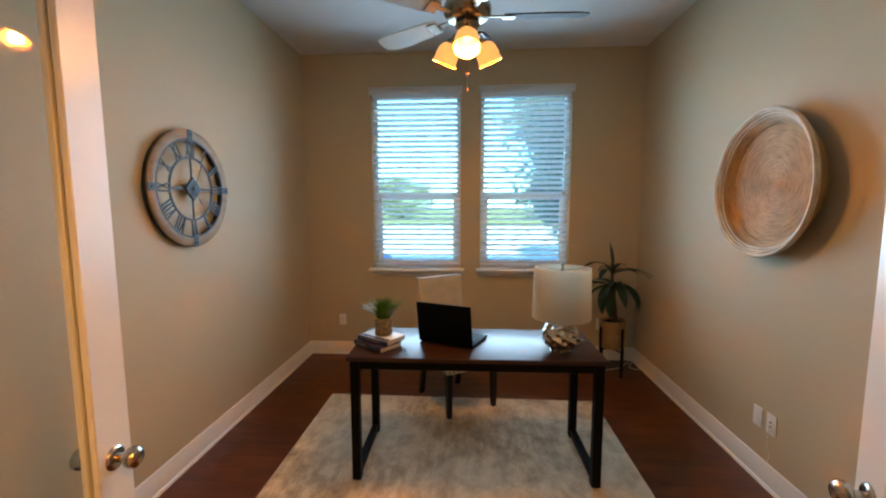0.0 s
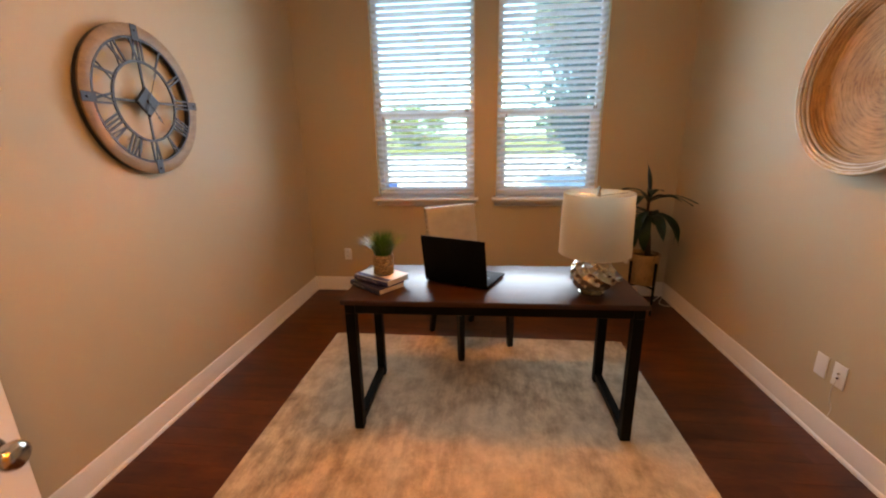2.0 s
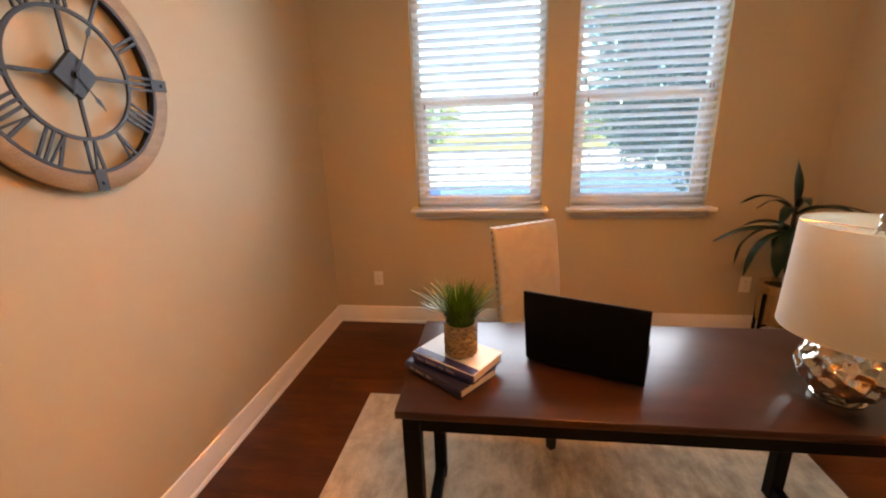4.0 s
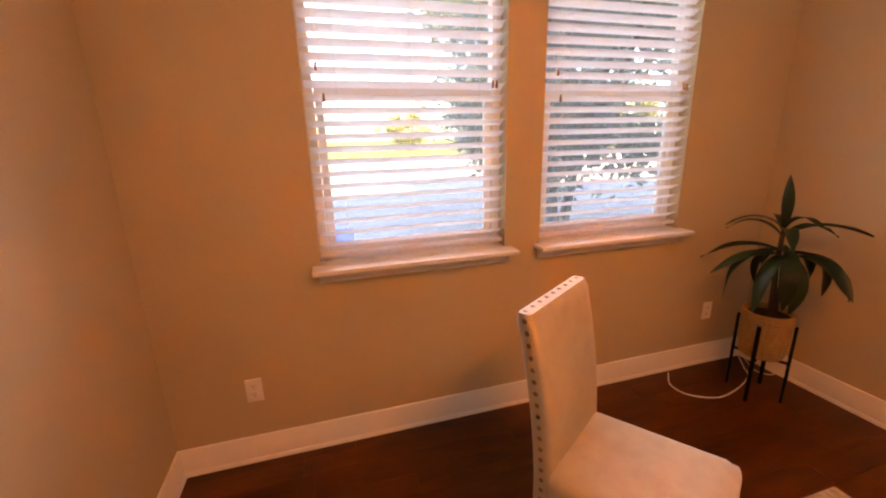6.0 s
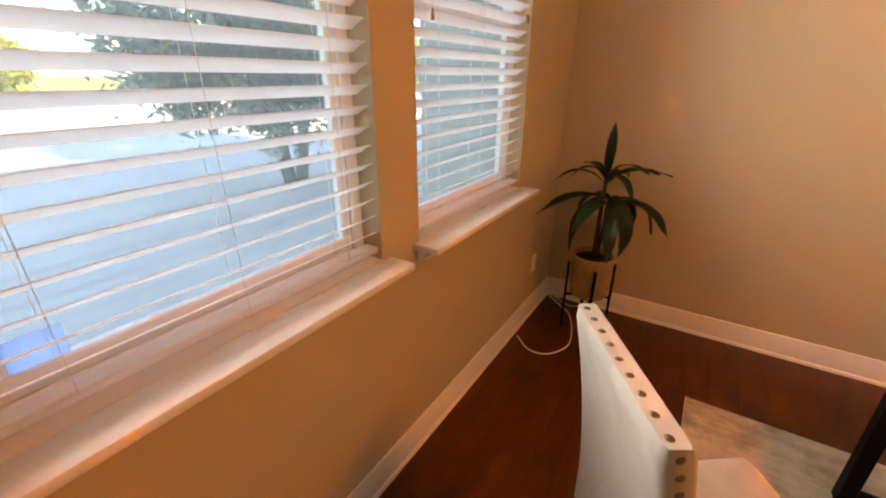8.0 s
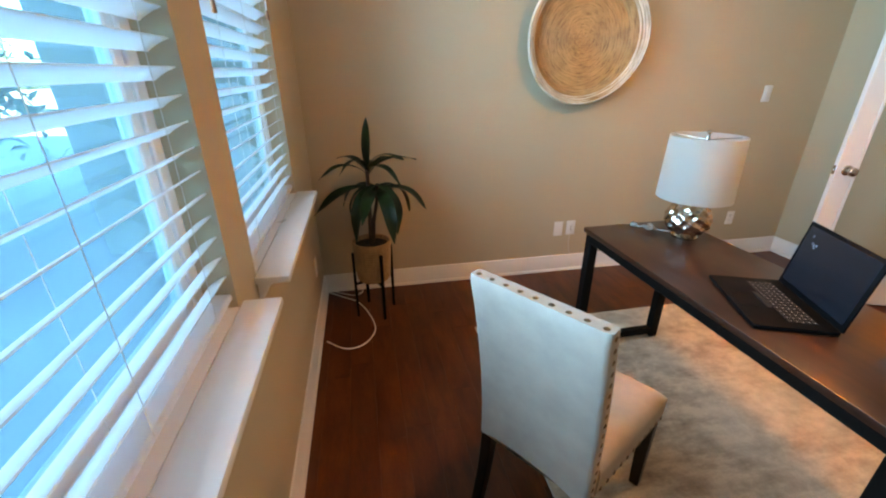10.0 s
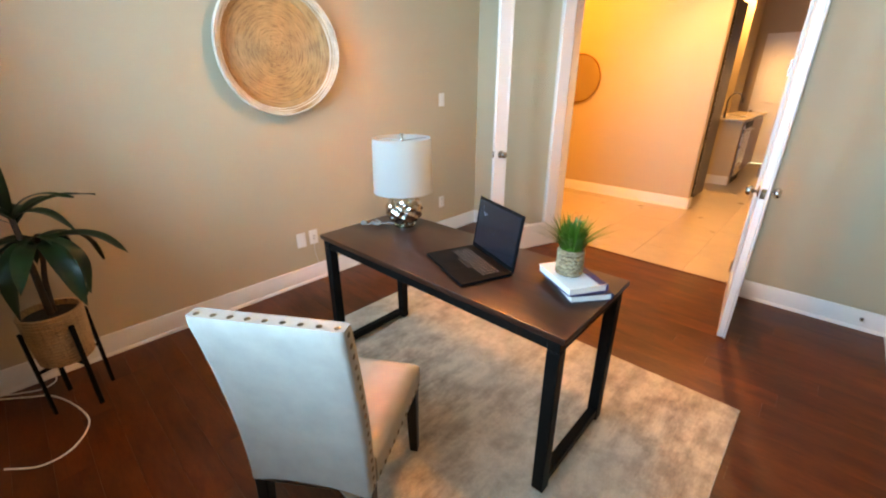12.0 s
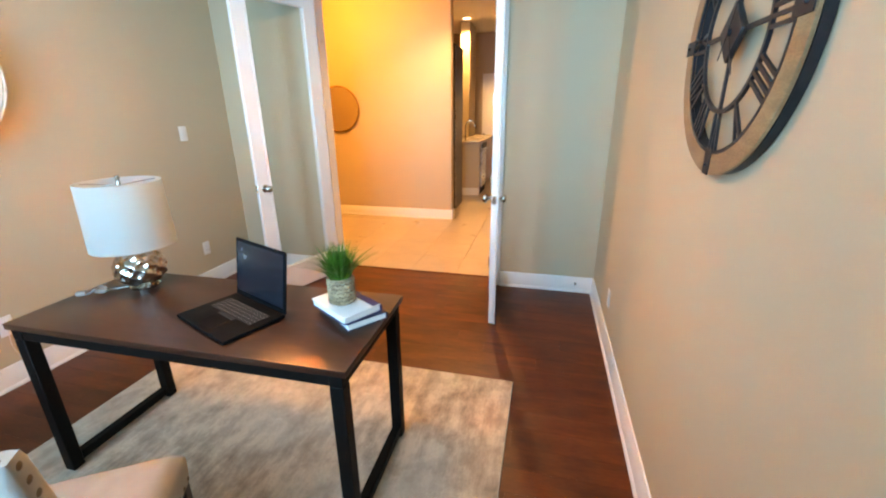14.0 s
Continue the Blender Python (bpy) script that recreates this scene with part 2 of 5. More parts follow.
M_DESKTOP = wood("desk_walnut", (0.024, 0.0085, 0.0050), (0.064, 0.023, 0.012), 0.30, (1.0, 8.0, 8.0), 3.0, relief=0.05, spec=0.46)
M_BLACK = mat("black_metal", (0.006, 0.0055, 0.005), 0.5, 0.0, var=0.2, relief=0.08)
M_ESPRESSO = wood("espresso_leg", (0.004, 0.003, 0.0025), (0.010, 0.006, 0.004), 0.45, (6, 6, 1), 3.0, spec=0.3)
M_LINEN = mat("cream_linen", (0.40, 0.365, 0.305), 0.9, var=0.09, coarse=14, fine=420, relief=0.5, distance=0.0012)
M_BRONZE = mat("bronze_nail", (0.19, 0.14, 0.09), 0.3, 0.9, var=0.25)
M_RUG = rug_material()
M_RUGBACK = mat("rug_binding", (0.5, 0.46, 0.4), 0.95)
M_LAPTOP = mat("laptop_shell", (0.0035, 0.0036, 0.004), 0.55, var=0.1, relief=0.05)
for _m in (M_BLACK, M_LAPTOP):
    _m.node_tree.nodes["Principled BSDF"].inputs["Specular IOR Level"].default_value = 0.07
M_KEY = mat("laptop_keys", (0.004, 0.004, 0.0045), 0.6, relief=0.0)
M_LEGEND = mat("key_legend", (0.40, 0.40, 0.40), 0.6, relief=0.0)
M_SCREEN = mat("screen_glass", (0.008, 0.011, 0.016), 0.2, var=0.02, relief=0.0)
M_MARK = mat("screen_mark", (0.25, 0.27, 0.30), 0.5, relief=0.0)
M_NAVY = mat("book_navy", (0.012, 0.013, 0.040), 0.45, var=0.1)
M_BLUE = mat("book_blue", (0.022, 0.022, 0.095), 0.45, var=0.1)
M_PAGES = mat("book_pages", (0.78, 0.74, 0.66), 0.9, var=0.06, coarse=3, fine=240, stretch=(1, 1, 40), relief=0.4)
M_LETTER = mat("spine_lettering", (0.30, 0.28, 0.34), 0.5, relief=0.0)
M_WEAVE = leaf_material("seagrass_strand", (0.22, 0.13, 0.06), (0.50, 0.36, 0.21), 0.7)
# darker seagrass body: the shade between strands is put into its colour
M_BRAIDSHADE = mat("seagrass_gap_shade", (0.10, 0.055, 0.025), 0.85, var=0.3, relief=0.4)
M_JUTE = coil_material("jute_rope", (0.13, 0.065, 0.024), (0.40, 0.25, 0.12), 5.0)
M_COIL = coil_material("coiled_straw", (0.21, 0.098, 0.032), (0.50, 0.285, 0.118), 1.5)
M_COILRIM = coil_material("whitewashed_rim", (0.40, 0.29, 0.18), (0.70, 0.60, 0.47))
M_SOIL = mat("soil_moss", (0.035, 0.024, 0.014), 0.95, var=0.4, coarse=30, fine=140, relief=0.9, distance=0.01)
M_LEAF = leaf_material("dracaena_leaf", (0.004, 0.018, 0.008), (0.018, 0.068, 0.014), 0.4)
M_TRUNK = mat("cane_bark", (0.085, 0.05, 0.028), 0.85, var=0.3, coarse=30, fine=80, relief=0.5, distance=0.004)
M_GRASS = leaf_material("grass_blades", (0.020, 0.095, 0.006), (0.085, 0.26, 0.022), 0.45)
M_MERCURY = mat("mercury_glass", (0.60, 0.53, 0.45), 0.07, 1.0, var=0.3, coarse=14, fine=60, relief=0.02, coat=0.5)
M_NICKEL = mat("brushed_nickel", (0.52, 0.48, 0.43), 0.2, 1.0, var=0.08, relief=0.02)
M_SHADE = mat("linen_shade", (0.46, 0.465, 0.45), 0.85, var=0.02, coarse=5, fine=300, relief=0.35)
see_through(M_SHADE, (0.97, 0.91, 0.78), 0.52)
M_CLEAR = mat("clear_cord", (0.26, 0.23, 0.20), 0.12, 0.0, relief=0.0)
M_CLOCKWOOD = wood("clock_wood", (0.26, 0.145, 0.065), (0.46, 0.28, 0.14), 0.5, (2, 5, 2), 6.0)
M_IRON = mat("clock_iron", (0.026, 0.028, 0.032), 0.48, 0.5, var=0.25, coarse=20, relief=0.2)
M_BLADE = wood("fan_blade_cherry", (0.016, 0.0040, 0.0018), (0.045, 0.011, 0.005), 0.6, (1, 9, 9), 3.0, spec=0.12)
# bright sheen on two of the blades, put into a pale colour
M_BLADESHEEN = mat("fan_blade_sheen", (0.60, 0.62, 0.58), 0.3, var=0.05)
M_FANMETAL = mat("fan_pewter", (0.30, 0.25, 0.20), 0.25, 1.0, var=0.15)
M_FROST = glow("frosted_light_glass", (1.0, 0.50, 0.17), 0.11)
M_PANE = glass("window_pane", (0.68, 0.95, 1.0))
M_DOORPANE = glass("door_pane", (0.96, 0.97, 0.96), 0.4)
# Haze over the outdoors is put into a thin sheet added to each window.
M_HAZE = mat("window_haze", (0.30, 0.30, 0.30), 0.9, relief=0.0)
see_through(M_HAZE, (0.62, 0.62, 0.62), 0.75)
_nt = M_HAZE.node_tree  # mostly transparent, leaving a pale veil
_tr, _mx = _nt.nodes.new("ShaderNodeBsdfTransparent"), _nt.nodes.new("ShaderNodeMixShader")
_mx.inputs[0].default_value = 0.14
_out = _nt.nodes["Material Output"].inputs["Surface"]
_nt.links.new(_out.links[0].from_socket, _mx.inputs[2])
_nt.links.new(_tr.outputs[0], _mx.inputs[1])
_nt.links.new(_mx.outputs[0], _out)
M_MIRROR, _nt, _p = nodes_of("mirror_silver")
_p.inputs["Base Color"].default_value = (0.9, 0.88, 0.84, 1)
_p.inputs["Metallic"].default_value, _p.inputs["Roughness"].default_value = 1.0, 0.02
M_GOLD = mat("aged_gold", (0.30, 0.17, 0.06), 0.4, 0.8)
M_CHERRY = wood("cherry_cabinet", (0.10, 0.022, 0.012), (0.20, 0.05, 0.025), 0.35, (9, 9, 1), 3.0)
M_DARKPANEL = wood("dark_panel", (0.02, 0.012, 0.010), (0.05, 0.03, 0.022), 0.3, (9, 9, 1), 3.0)
M_STONE = mat("counter_stone", (0.52, 0.44, 0.34), 0.2, var=0.25, coarse=25, fine=120, relief=0.0)
M_STEEL = mat("stainless", (0.40, 0.39, 0.38), 0.28, 1.0, var=0.1, stretch=(1, 1, 12), relief=0.05)
M_GROUND = mat("concrete_and_lawn", (0.30, 0.30, 0.27), 0.95, var=0.15, coarse=0.6, fine=12, relief=0.4, distance=0.01)
M_LAWN = mat("lawn", (0.16, 0.19, 0.045), 0.95, var=0.3, coarse=0.8, fine=30, relief=0.8, distance=0.03)
M_DRIVE = mat("pale_concrete", (0.50, 0.50, 0.49), 0.9, var=0.12, coarse=0.7, fine=25, relief=0.3, distance=0.004)
M_BRICK = brick_material("house_brick")
M_ROOF = mat("roof_shingle", (0.09, 0.08, 0.075), 0.95, var=0.3, coarse=3, fine=20)
M_BARK = mat("tree_bark", (0.13, 0.10, 0.075), 0.9, var=0.3, coarse=6, fine=40, relief=0.6, distance=0.01)
M_TREELEAF = leaf_material("tree_leaf", (0.09, 0.14, 0.08), (0.13, 0.19, 0.10), 0.55)
see_through(M_TREELEAF, (0.38, 0.50, 0.42), 0.62)
M_HEDGE = leaf_material("far_leaf", (0.10, 0.15, 0.03), (0.22, 0.25, 0.05), 0.6)
M_STICKER, _nt, _p = nodes_of("translucent_blue_sticker")
_tl = _nt.nodes.new("ShaderNodeBsdfTranslucent")
_tl.inputs[0].default_value = (0.35, 0.68, 0.9, 1)
_nt.links.new(_tl.outputs[0], _nt.nodes["Material Output"].inputs["Surface"])

# ---- mesh helpers ----


def add_box(bm, x0, y0, z0, x1, y1, z1, bevel=0.0, m=None, segs=1):
    t = Matrix.LocRotScale(((x0 + x1) / 2, (y0 + y1) / 2, (z0 + z1) / 2), None, (x1 - x0, y1 - y0, z1 - z0))
    geo = bmesh.ops.create_cube(bm, size=1, matrix=t)
    vs = geo["verts"]
    if bevel:
        es = list({e for v in vs for e in v.link_edges})
        out = bmesh.ops.bevel(bm, geom=es, offset=bevel, segments=segs, affect="EDGES", profile=0.5)
        vs = list({v for f in out["faces"] for v in f.verts} | {v for v in vs if v.is_valid})
    if m is not None:
        bmesh.ops.transform(bm, matrix=m, verts=[v for v in vs if v.is_valid])
    return bm


def cuboid(x0, y0, z0, x1, y1, z1, bevel=0.0, m=None, segs=1):
    return add_box(bmesh.new(), x0, y0, z0, x1, y1, z1, bevel, m, segs)


def add_lathe(bm, profile, n=32, m=None, wobble=None):
    """Turns (radius, height) pairs about z."""
    rings = []
    for r, z in profile:
        ring = []
        for i in range(n):
            a = 2 * math.pi * i / n
            k = wobble(a) if wobble else 1.0
            p = Vector((r * k * math.cos(a), r * k * math.sin(a), z))
            ring.append(bm.verts.new(m @ p if m is not None else p))
        rings.append(ring)
    for a, b in zip(rings, rings[1:]):
        for i in range(n):
            bm.faces.new((a[i], a[(i + 1) % n], b[(i + 1) % n], b[i]))
    for ring, flip in ((rings[0], True), (rings[-1], False)):
        if profile[0] != profile[-1] and profile[0 if flip else -1][0] > 1e-5:
            bm.faces.new(ring[::-1] if flip else ring)
    bmesh.ops.remove_doubles(bm, verts=[v for r in rings for v in r], dist=1e-6)
    return bm


def lathe(profile, n=32, m=None, wobble=None):
    return add_lathe(bmesh.new(), profile, n, m, wobble)


def add_tube(bm, pts, r, n=8, closed=False, taper=None):
    pts = [Vector(p) for p in pts]
    rings, up = [], Vector((0.123, 0.2, 1)).normalized()
    last = len(pts) - 1
    for i, p in enumerate(pts):
        if closed:
            d = pts[(i + 1) % len(pts)] - pts[i - 1]
        else:
            d = pts[min(i + 1, last)] - pts[max(i - 1, 0)]
        d.normalize()
        side = d.cross(up)
        if side.length < 1e-4:
            side = d.cross(Vector((1, 0, 0)))
        side.normalize()
        up = side.cross(d).normalized()
        k = r * (taper(i / max(1, last)) if taper else 1.0)
        rings.append([bm.verts.new(p + k * (math.cos(2 * math.pi * j / n) * side + math.sin(2 * math.pi * j / n) * up)) for j in range(n)])
    pairs = list(zip(rings, rings[1:])) + ([(rings[-1], rings[0])] if closed else [])
    for a, b in pairs:
        for j in range(n):
            bm.faces.new((a[j], a[(j + 1) % n], b[(j + 1) % n], b[j]))
    if not closed:
        bm.faces.new(rings[0][::-1])
        bm.faces.new(rings[-1])
    return bm


def tube(pts, r, n=8, closed=False, taper=None):
    return add_tube(bmesh.new(), pts, r, n, closed, taper)


def spline(pts, per=8):
    """Smooth points through a short list."""
    P = [Vector(p) for p in pts]
    P = [2 * P[0] - P[1]] + P + [2 * P[-1] - P[-2]]
    out = []
    for i in range(1, len(P) - 2):
        for j in range(per):
            t = j / per
            a, b, c, d = P[i - 1:i + 3]
            out.append(0.5 * ((2 * b) + (c - a) * t + (2 * a - 5 * b + 4 * c - d) * t * t + (3 * b - a - 3 * c + d) * t ** 3))
    return out + [P[-2]]


def ball(r, m=None, u=16, v=10):
    bm = bmesh.new()
    bmesh.ops.create_uvsphere(bm, u_segments=u, v_segments=v, radius=r, matrix=m or Matrix())
    return bm


def extrude_profile(pts, axis, a, b):
    """A moulding: a closed profile of (u, z) pairs drawn out from a to b; axis x: u is y, axis y: u is x."""
    bm = bmesh.new()
    ends = []
    for s in (a, b):
        ends.append([bm.verts.new((s, u, z) if axis == "x" else (u, s, z)) for u, z in pts])
    n = len(pts)
    for i in range(n):
        bm.faces.new((ends[0][i], ends[0][(i + 1) % n], ends[1][(i + 1) % n], ends[1][i]))
    bm.faces.new(ends[0][::-1])
    bm.faces.new(ends[1])
    return bm


def mesh_of(name, bm, material, smooth=40):
    bmesh.ops.recalc_face_normals(bm, faces=bm.faces)
    me = bpy.data.meshes.new(name)
    bm.to_mesh(me)
    bm.free()
    me.materials.append(material)
    if smooth:
        me.shade_smooth()
        me.set_sharp_from_angle(angle=radians(smooth))
    return me


def part(name, bm, material, parent, label="", m=None, smooth=40):
    ob = new(name, bm if isinstance(bm, bpy.types.Mesh) else mesh_of(name, bm, material, smooth))
    ob.parent = parent
    if m is not None:
        ob.matrix_basis = m
    if label:
        tagged(ob, label)
    return ob


def thing(name, m, label, category, group="", kind=""):
    ob = new(name)
    ob.empty_display_size = 0.1
    ob.matrix_basis = m
    return tagged(ob, label, category, group, kind)


def structure(name, bm, material, label="", smooth=40):
    return tagged(new(name, mesh_of(name, bm, material, smooth)), label, "", "", "structure")
# ---- structure ----
W, L, H = 3.445, 4.0, 3.15          # room: x 0..W, y -L..0
TH = 0.13                           # wall thickness
WIN = ((0.72, 1.64), (1.84, 2.75))  # window openings in x
WZ0, WZ1 = 0.955, 2.752
DX0, DX1, DZ = 0.893, 2.412, 2.46   # doorway
HALL_Y, HALL_X = -6.22, 1.757       # far hall wall and its free end
FAR_Y, WEST, EAST = -10.6, -2.0, 5.2

structure("floor", cuboid(-TH, -L - 0.02, -0.12, W + TH, TH, -0.012), M_GAP, "dark red-brown hardwood floor under the rug")
structure("hall_floor", cuboid(WEST, FAR_Y, -0.12, EAST, -L - 0.02, -0.010), M_GROUT, "beige tiled hall floor with thin grout lines")
structure("ceiling", cuboid(WEST - TH, FAR_Y - TH, H, EAST + TH, TH, H + 0.12), M_CEIL, "white textured ceiling")

structure("wall_left", cuboid(-TH, -L, 0, 0, 0, H), M_WALL, "beige painted wall with the clock")
structure("wall_right", cuboid(W, -L, 0, W + TH, 0, H), M_WALL, "beige painted wall with the basket")

bm = bmesh.new()
xs = [-TH, WIN[0][0], WIN[0][1], WIN[1][0], WIN[1][1], W + TH]
for i in (0, 2, 4):
    add_box(bm, xs[i], 0, 0, xs[i + 1], TH, H)
for a, b in WIN:
    add_box(bm, a, 0, 0, b, TH, WZ0)
    add_box(bm, a, 0, WZ1, b, TH, H)
structure("wall_window", bm, M_WALL, "beige painted wall with two window openings")

bm = bmesh.new()
add_box(bm, WEST, -L - 0.12, 0, DX0 - 0.02, -L, H)
add_box(bm, DX1 + 0.02, -L - 0.12, 0, EAST, -L, H)
add_box(bm, DX0 - 0.02, -L - 0.12, DZ + 0.02, DX1 + 0.02, -L, H)
structure("wall_door", bm, M_WALL, "beige painted wall with the double doorway")

# hall and kitchen shell; the free end of the hall wall is rounded
bm = cuboid(HALL_X, HALL_Y - 0.13, 0, EAST, HALL_Y, H)
es = [e for e in bm.edges if abs(e.verts[0].co.x - HALL_X) < 1e-4 and abs(e.verts[1].co.x - HALL_X) < 1e-4 and abs(e.verts[0].co.z - e.verts[1].co.z) > 1]
bmesh.ops.bevel(bm, geom=es, offset=0.02, segments=4, affect="EDGES", profile=0.5)
structure("wall_hall", bm, M_WALL, "beige hall wall with a rounded end")
structure("wall_hall_east", cuboid(EAST, FAR_Y, 0, EAST + TH, -L, H), M_WALL)
structure("wall_hall_west", cuboid(WEST - TH, FAR_Y, 0, WEST, -L, H), M_WALL)
structure("wall_kitchen", cuboid(WEST - TH, FAR_Y - TH, 0, EAST + TH, FAR_Y, H), M_WALL)
structure("wall_pier", cuboid(2.07, -10.0, 0, 2.26, -9.25, H, 0.01), M_WALL, "narrow beige pier beside the kitchen")


def base_profile(wall, out):
    """Baseboard section: flat face, stepped and rounded top, shoe at the floor."""
    s = 1 if out > wall else -1
    t = [(0, 0), (0.024, 0), (0.024, 0.012), (0.018, 0.020), (0.015, 0.022), (0.015, 0.105), (0.011, 0.113), (0.011, 0.124), (0.006, 0.135), (0, 0.137)]
    return [(wall + s * u, z) for u, z in t]


for n, prof, ax, a, b in (
        ("baseboard", base_profile(0, 1), "y", -L, 0),
        ("baseboard", base_profile(W, -1), "y", -L, 0),
        ("baseboard", base_profile(0, -1), "x", 0.0, W),
        ("baseboard", base_profile(-L, 1), "x", 0.0, DX0 - 0.085),
        ("baseboard", base_profile(-L, 1), "x", DX1 + 0.085, W),
        ("baseboard", base_profile(HALL_Y, 1), "x", HALL_X - 0.012, EAST),
        ("baseboard", base_profile(-L - 0.12, -1), "x", WEST, DX0 - 0.085),
        ("baseboard", base_profile(-L - 0.12, -1), "x", DX1 + 0.085, EAST),
        ("baseboard", base_profile(FAR_Y, 1), "x", WEST, EAST)):
    structure(n, extrude_profile(prof, ax, a, b), M_TRIM, "white painted baseboard")
structure("baseboard", cuboid(HALL_X - 0.015, HALL_Y - 0.13, 0, HALL_X, HALL_Y + 0.012, 0.135, 0.004), M_TRIM, "white painted baseboard")

# door lining, casing and threshold
bm = bmesh.new()
for x0, x1 in ((DX0 - 0.02, DX0), (DX1, DX1 + 0.02)):
    add_box(bm, x0, -L - 0.122, 0, x1, -L + 0.002, DZ)
add_box(bm, DX0 - 0.02, -L - 0.122, DZ, DX1 + 0.02, -L + 0.002, DZ + 0.02)
structure("door_jamb", bm, M_TRIM, "white door jamb")
for y0, y1 in ((-L + 0.002, -L + 0.018), (-L - 0.138, -L - 0.122)):
    bm = bmesh.new()
    add_box(bm, DX0 - 0.082, y0, 0, DX0 - 0.012, y1, DZ + 0.012, 0.004)
    add_box(bm, DX1 + 0.012, y0, 0, DX1 + 0.082, y1, DZ + 0.012, 0.004)
    add_box(bm, DX0 - 0.082, y0, DZ + 0.012, DX1 + 0.082, y1, DZ + 0.082, 0.004)
    structure("trim", bm, M_TRIM, "white door casing")
structure("threshold", cuboid(DX0, -L - 0.172, -0.004, DX1, -L - 0.146, 0.005, 0.002), M_FLOOR, "dark wooden threshold strip")

# ---- windows ----


def window(name, x0, x1):
    w = thing(name, pose((x0 + x1) / 2, 0.10, WZ0), "white vinyl single-hung window in the beige wall", "window", "", "structure")
    hx, h, mid = (x1 - x0) / 2, WZ1 - WZ0, 0.765
    bm = bmesh.new()
    add_box(bm, -hx, -0.025, 0, -hx + 0.045, 0.03, h, 0.004)
    add_box(bm, hx - 0.045, -0.025, 0, hx, 0.03, h, 0.004)
    add_box(bm, -hx + 0.045, -0.025, 0, hx - 0.045, 0.03, 0.04, 0.004)
    add_box(bm, -hx + 0.045, -0.025, h - 0.045, hx - 0.045, 0.03, h, 0.004)
    part("window_frame", bm, M_FRAME, w)
    bm = bmesh.new()
    for z0, z1 in ((0.041, 0.085), (mid - 0.03, mid + 0.02)):
        add_box(bm, -hx + 0.046, -0.018, z0, hx - 0.046, 0.008, z1, 0.004)
    for s in (-1, 1):
        a, b = sorted((s * (hx - 0.046), s * (hx - 0.082)))
        add_box(bm, a, -0.018, 0.085, b, 0.008, mid - 0.03, 0.004)
    part("lower_sash", bm, M_FRAME, w)
    bm = bmesh.new()
    add_box(bm, -hx + 0.046, 0.009, mid - 0.018, hx - 0.046, 0.028, mid + 0.032, 0.003)
    part("upper_sash", bm, M_FRAME, w)
    for nm, z0, z1, y in (("lower_pane", 0.085, mid - 0.03, -0.004), ("upper_pane", mid + 0.032, h - 0.045, 0.018)):
        p = part(nm, cuboid(-hx + 0.05, y, z0, hx - 0.05, y + 0.004, z1), M_PANE, w, smooth=0)
        p.visible_shadow = False
    # added haze sheet outside the panes, lightens the view through them
    p = part("insect_screen", cuboid(-hx + 0.047, 0.0315, 0.042, hx - 0.047, 0.0322, h - 0.047), M_HAZE, w, "thin added sheet that puts haze over the outdoor view", smooth=0)
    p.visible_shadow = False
    bm = cuboid(-hx - 0.037, -0.205, -0.022, hx + 0.037, -0.102, 0.003, 0.006, segs=2)
    add_box(bm, -hx, -0.102, -0.022, hx, -0.025, 0.003)
    part("window_sill", bm, M_TRIM, w, "white painted sill board with rounded nose")
    prof = [(-0.102, -0.024), (-0.150, -0.024), (-0.150, -0.032), (-0.135, -0.042), (-0.128, -0.060), (-0.118, -0.066), (-0.118, -0.078), (-0.102, -0.080)]
    part("apron", extrude_profile(prof, "x", -hx - 0.012, hx + 0.012), M_TRIM, w)
    return w


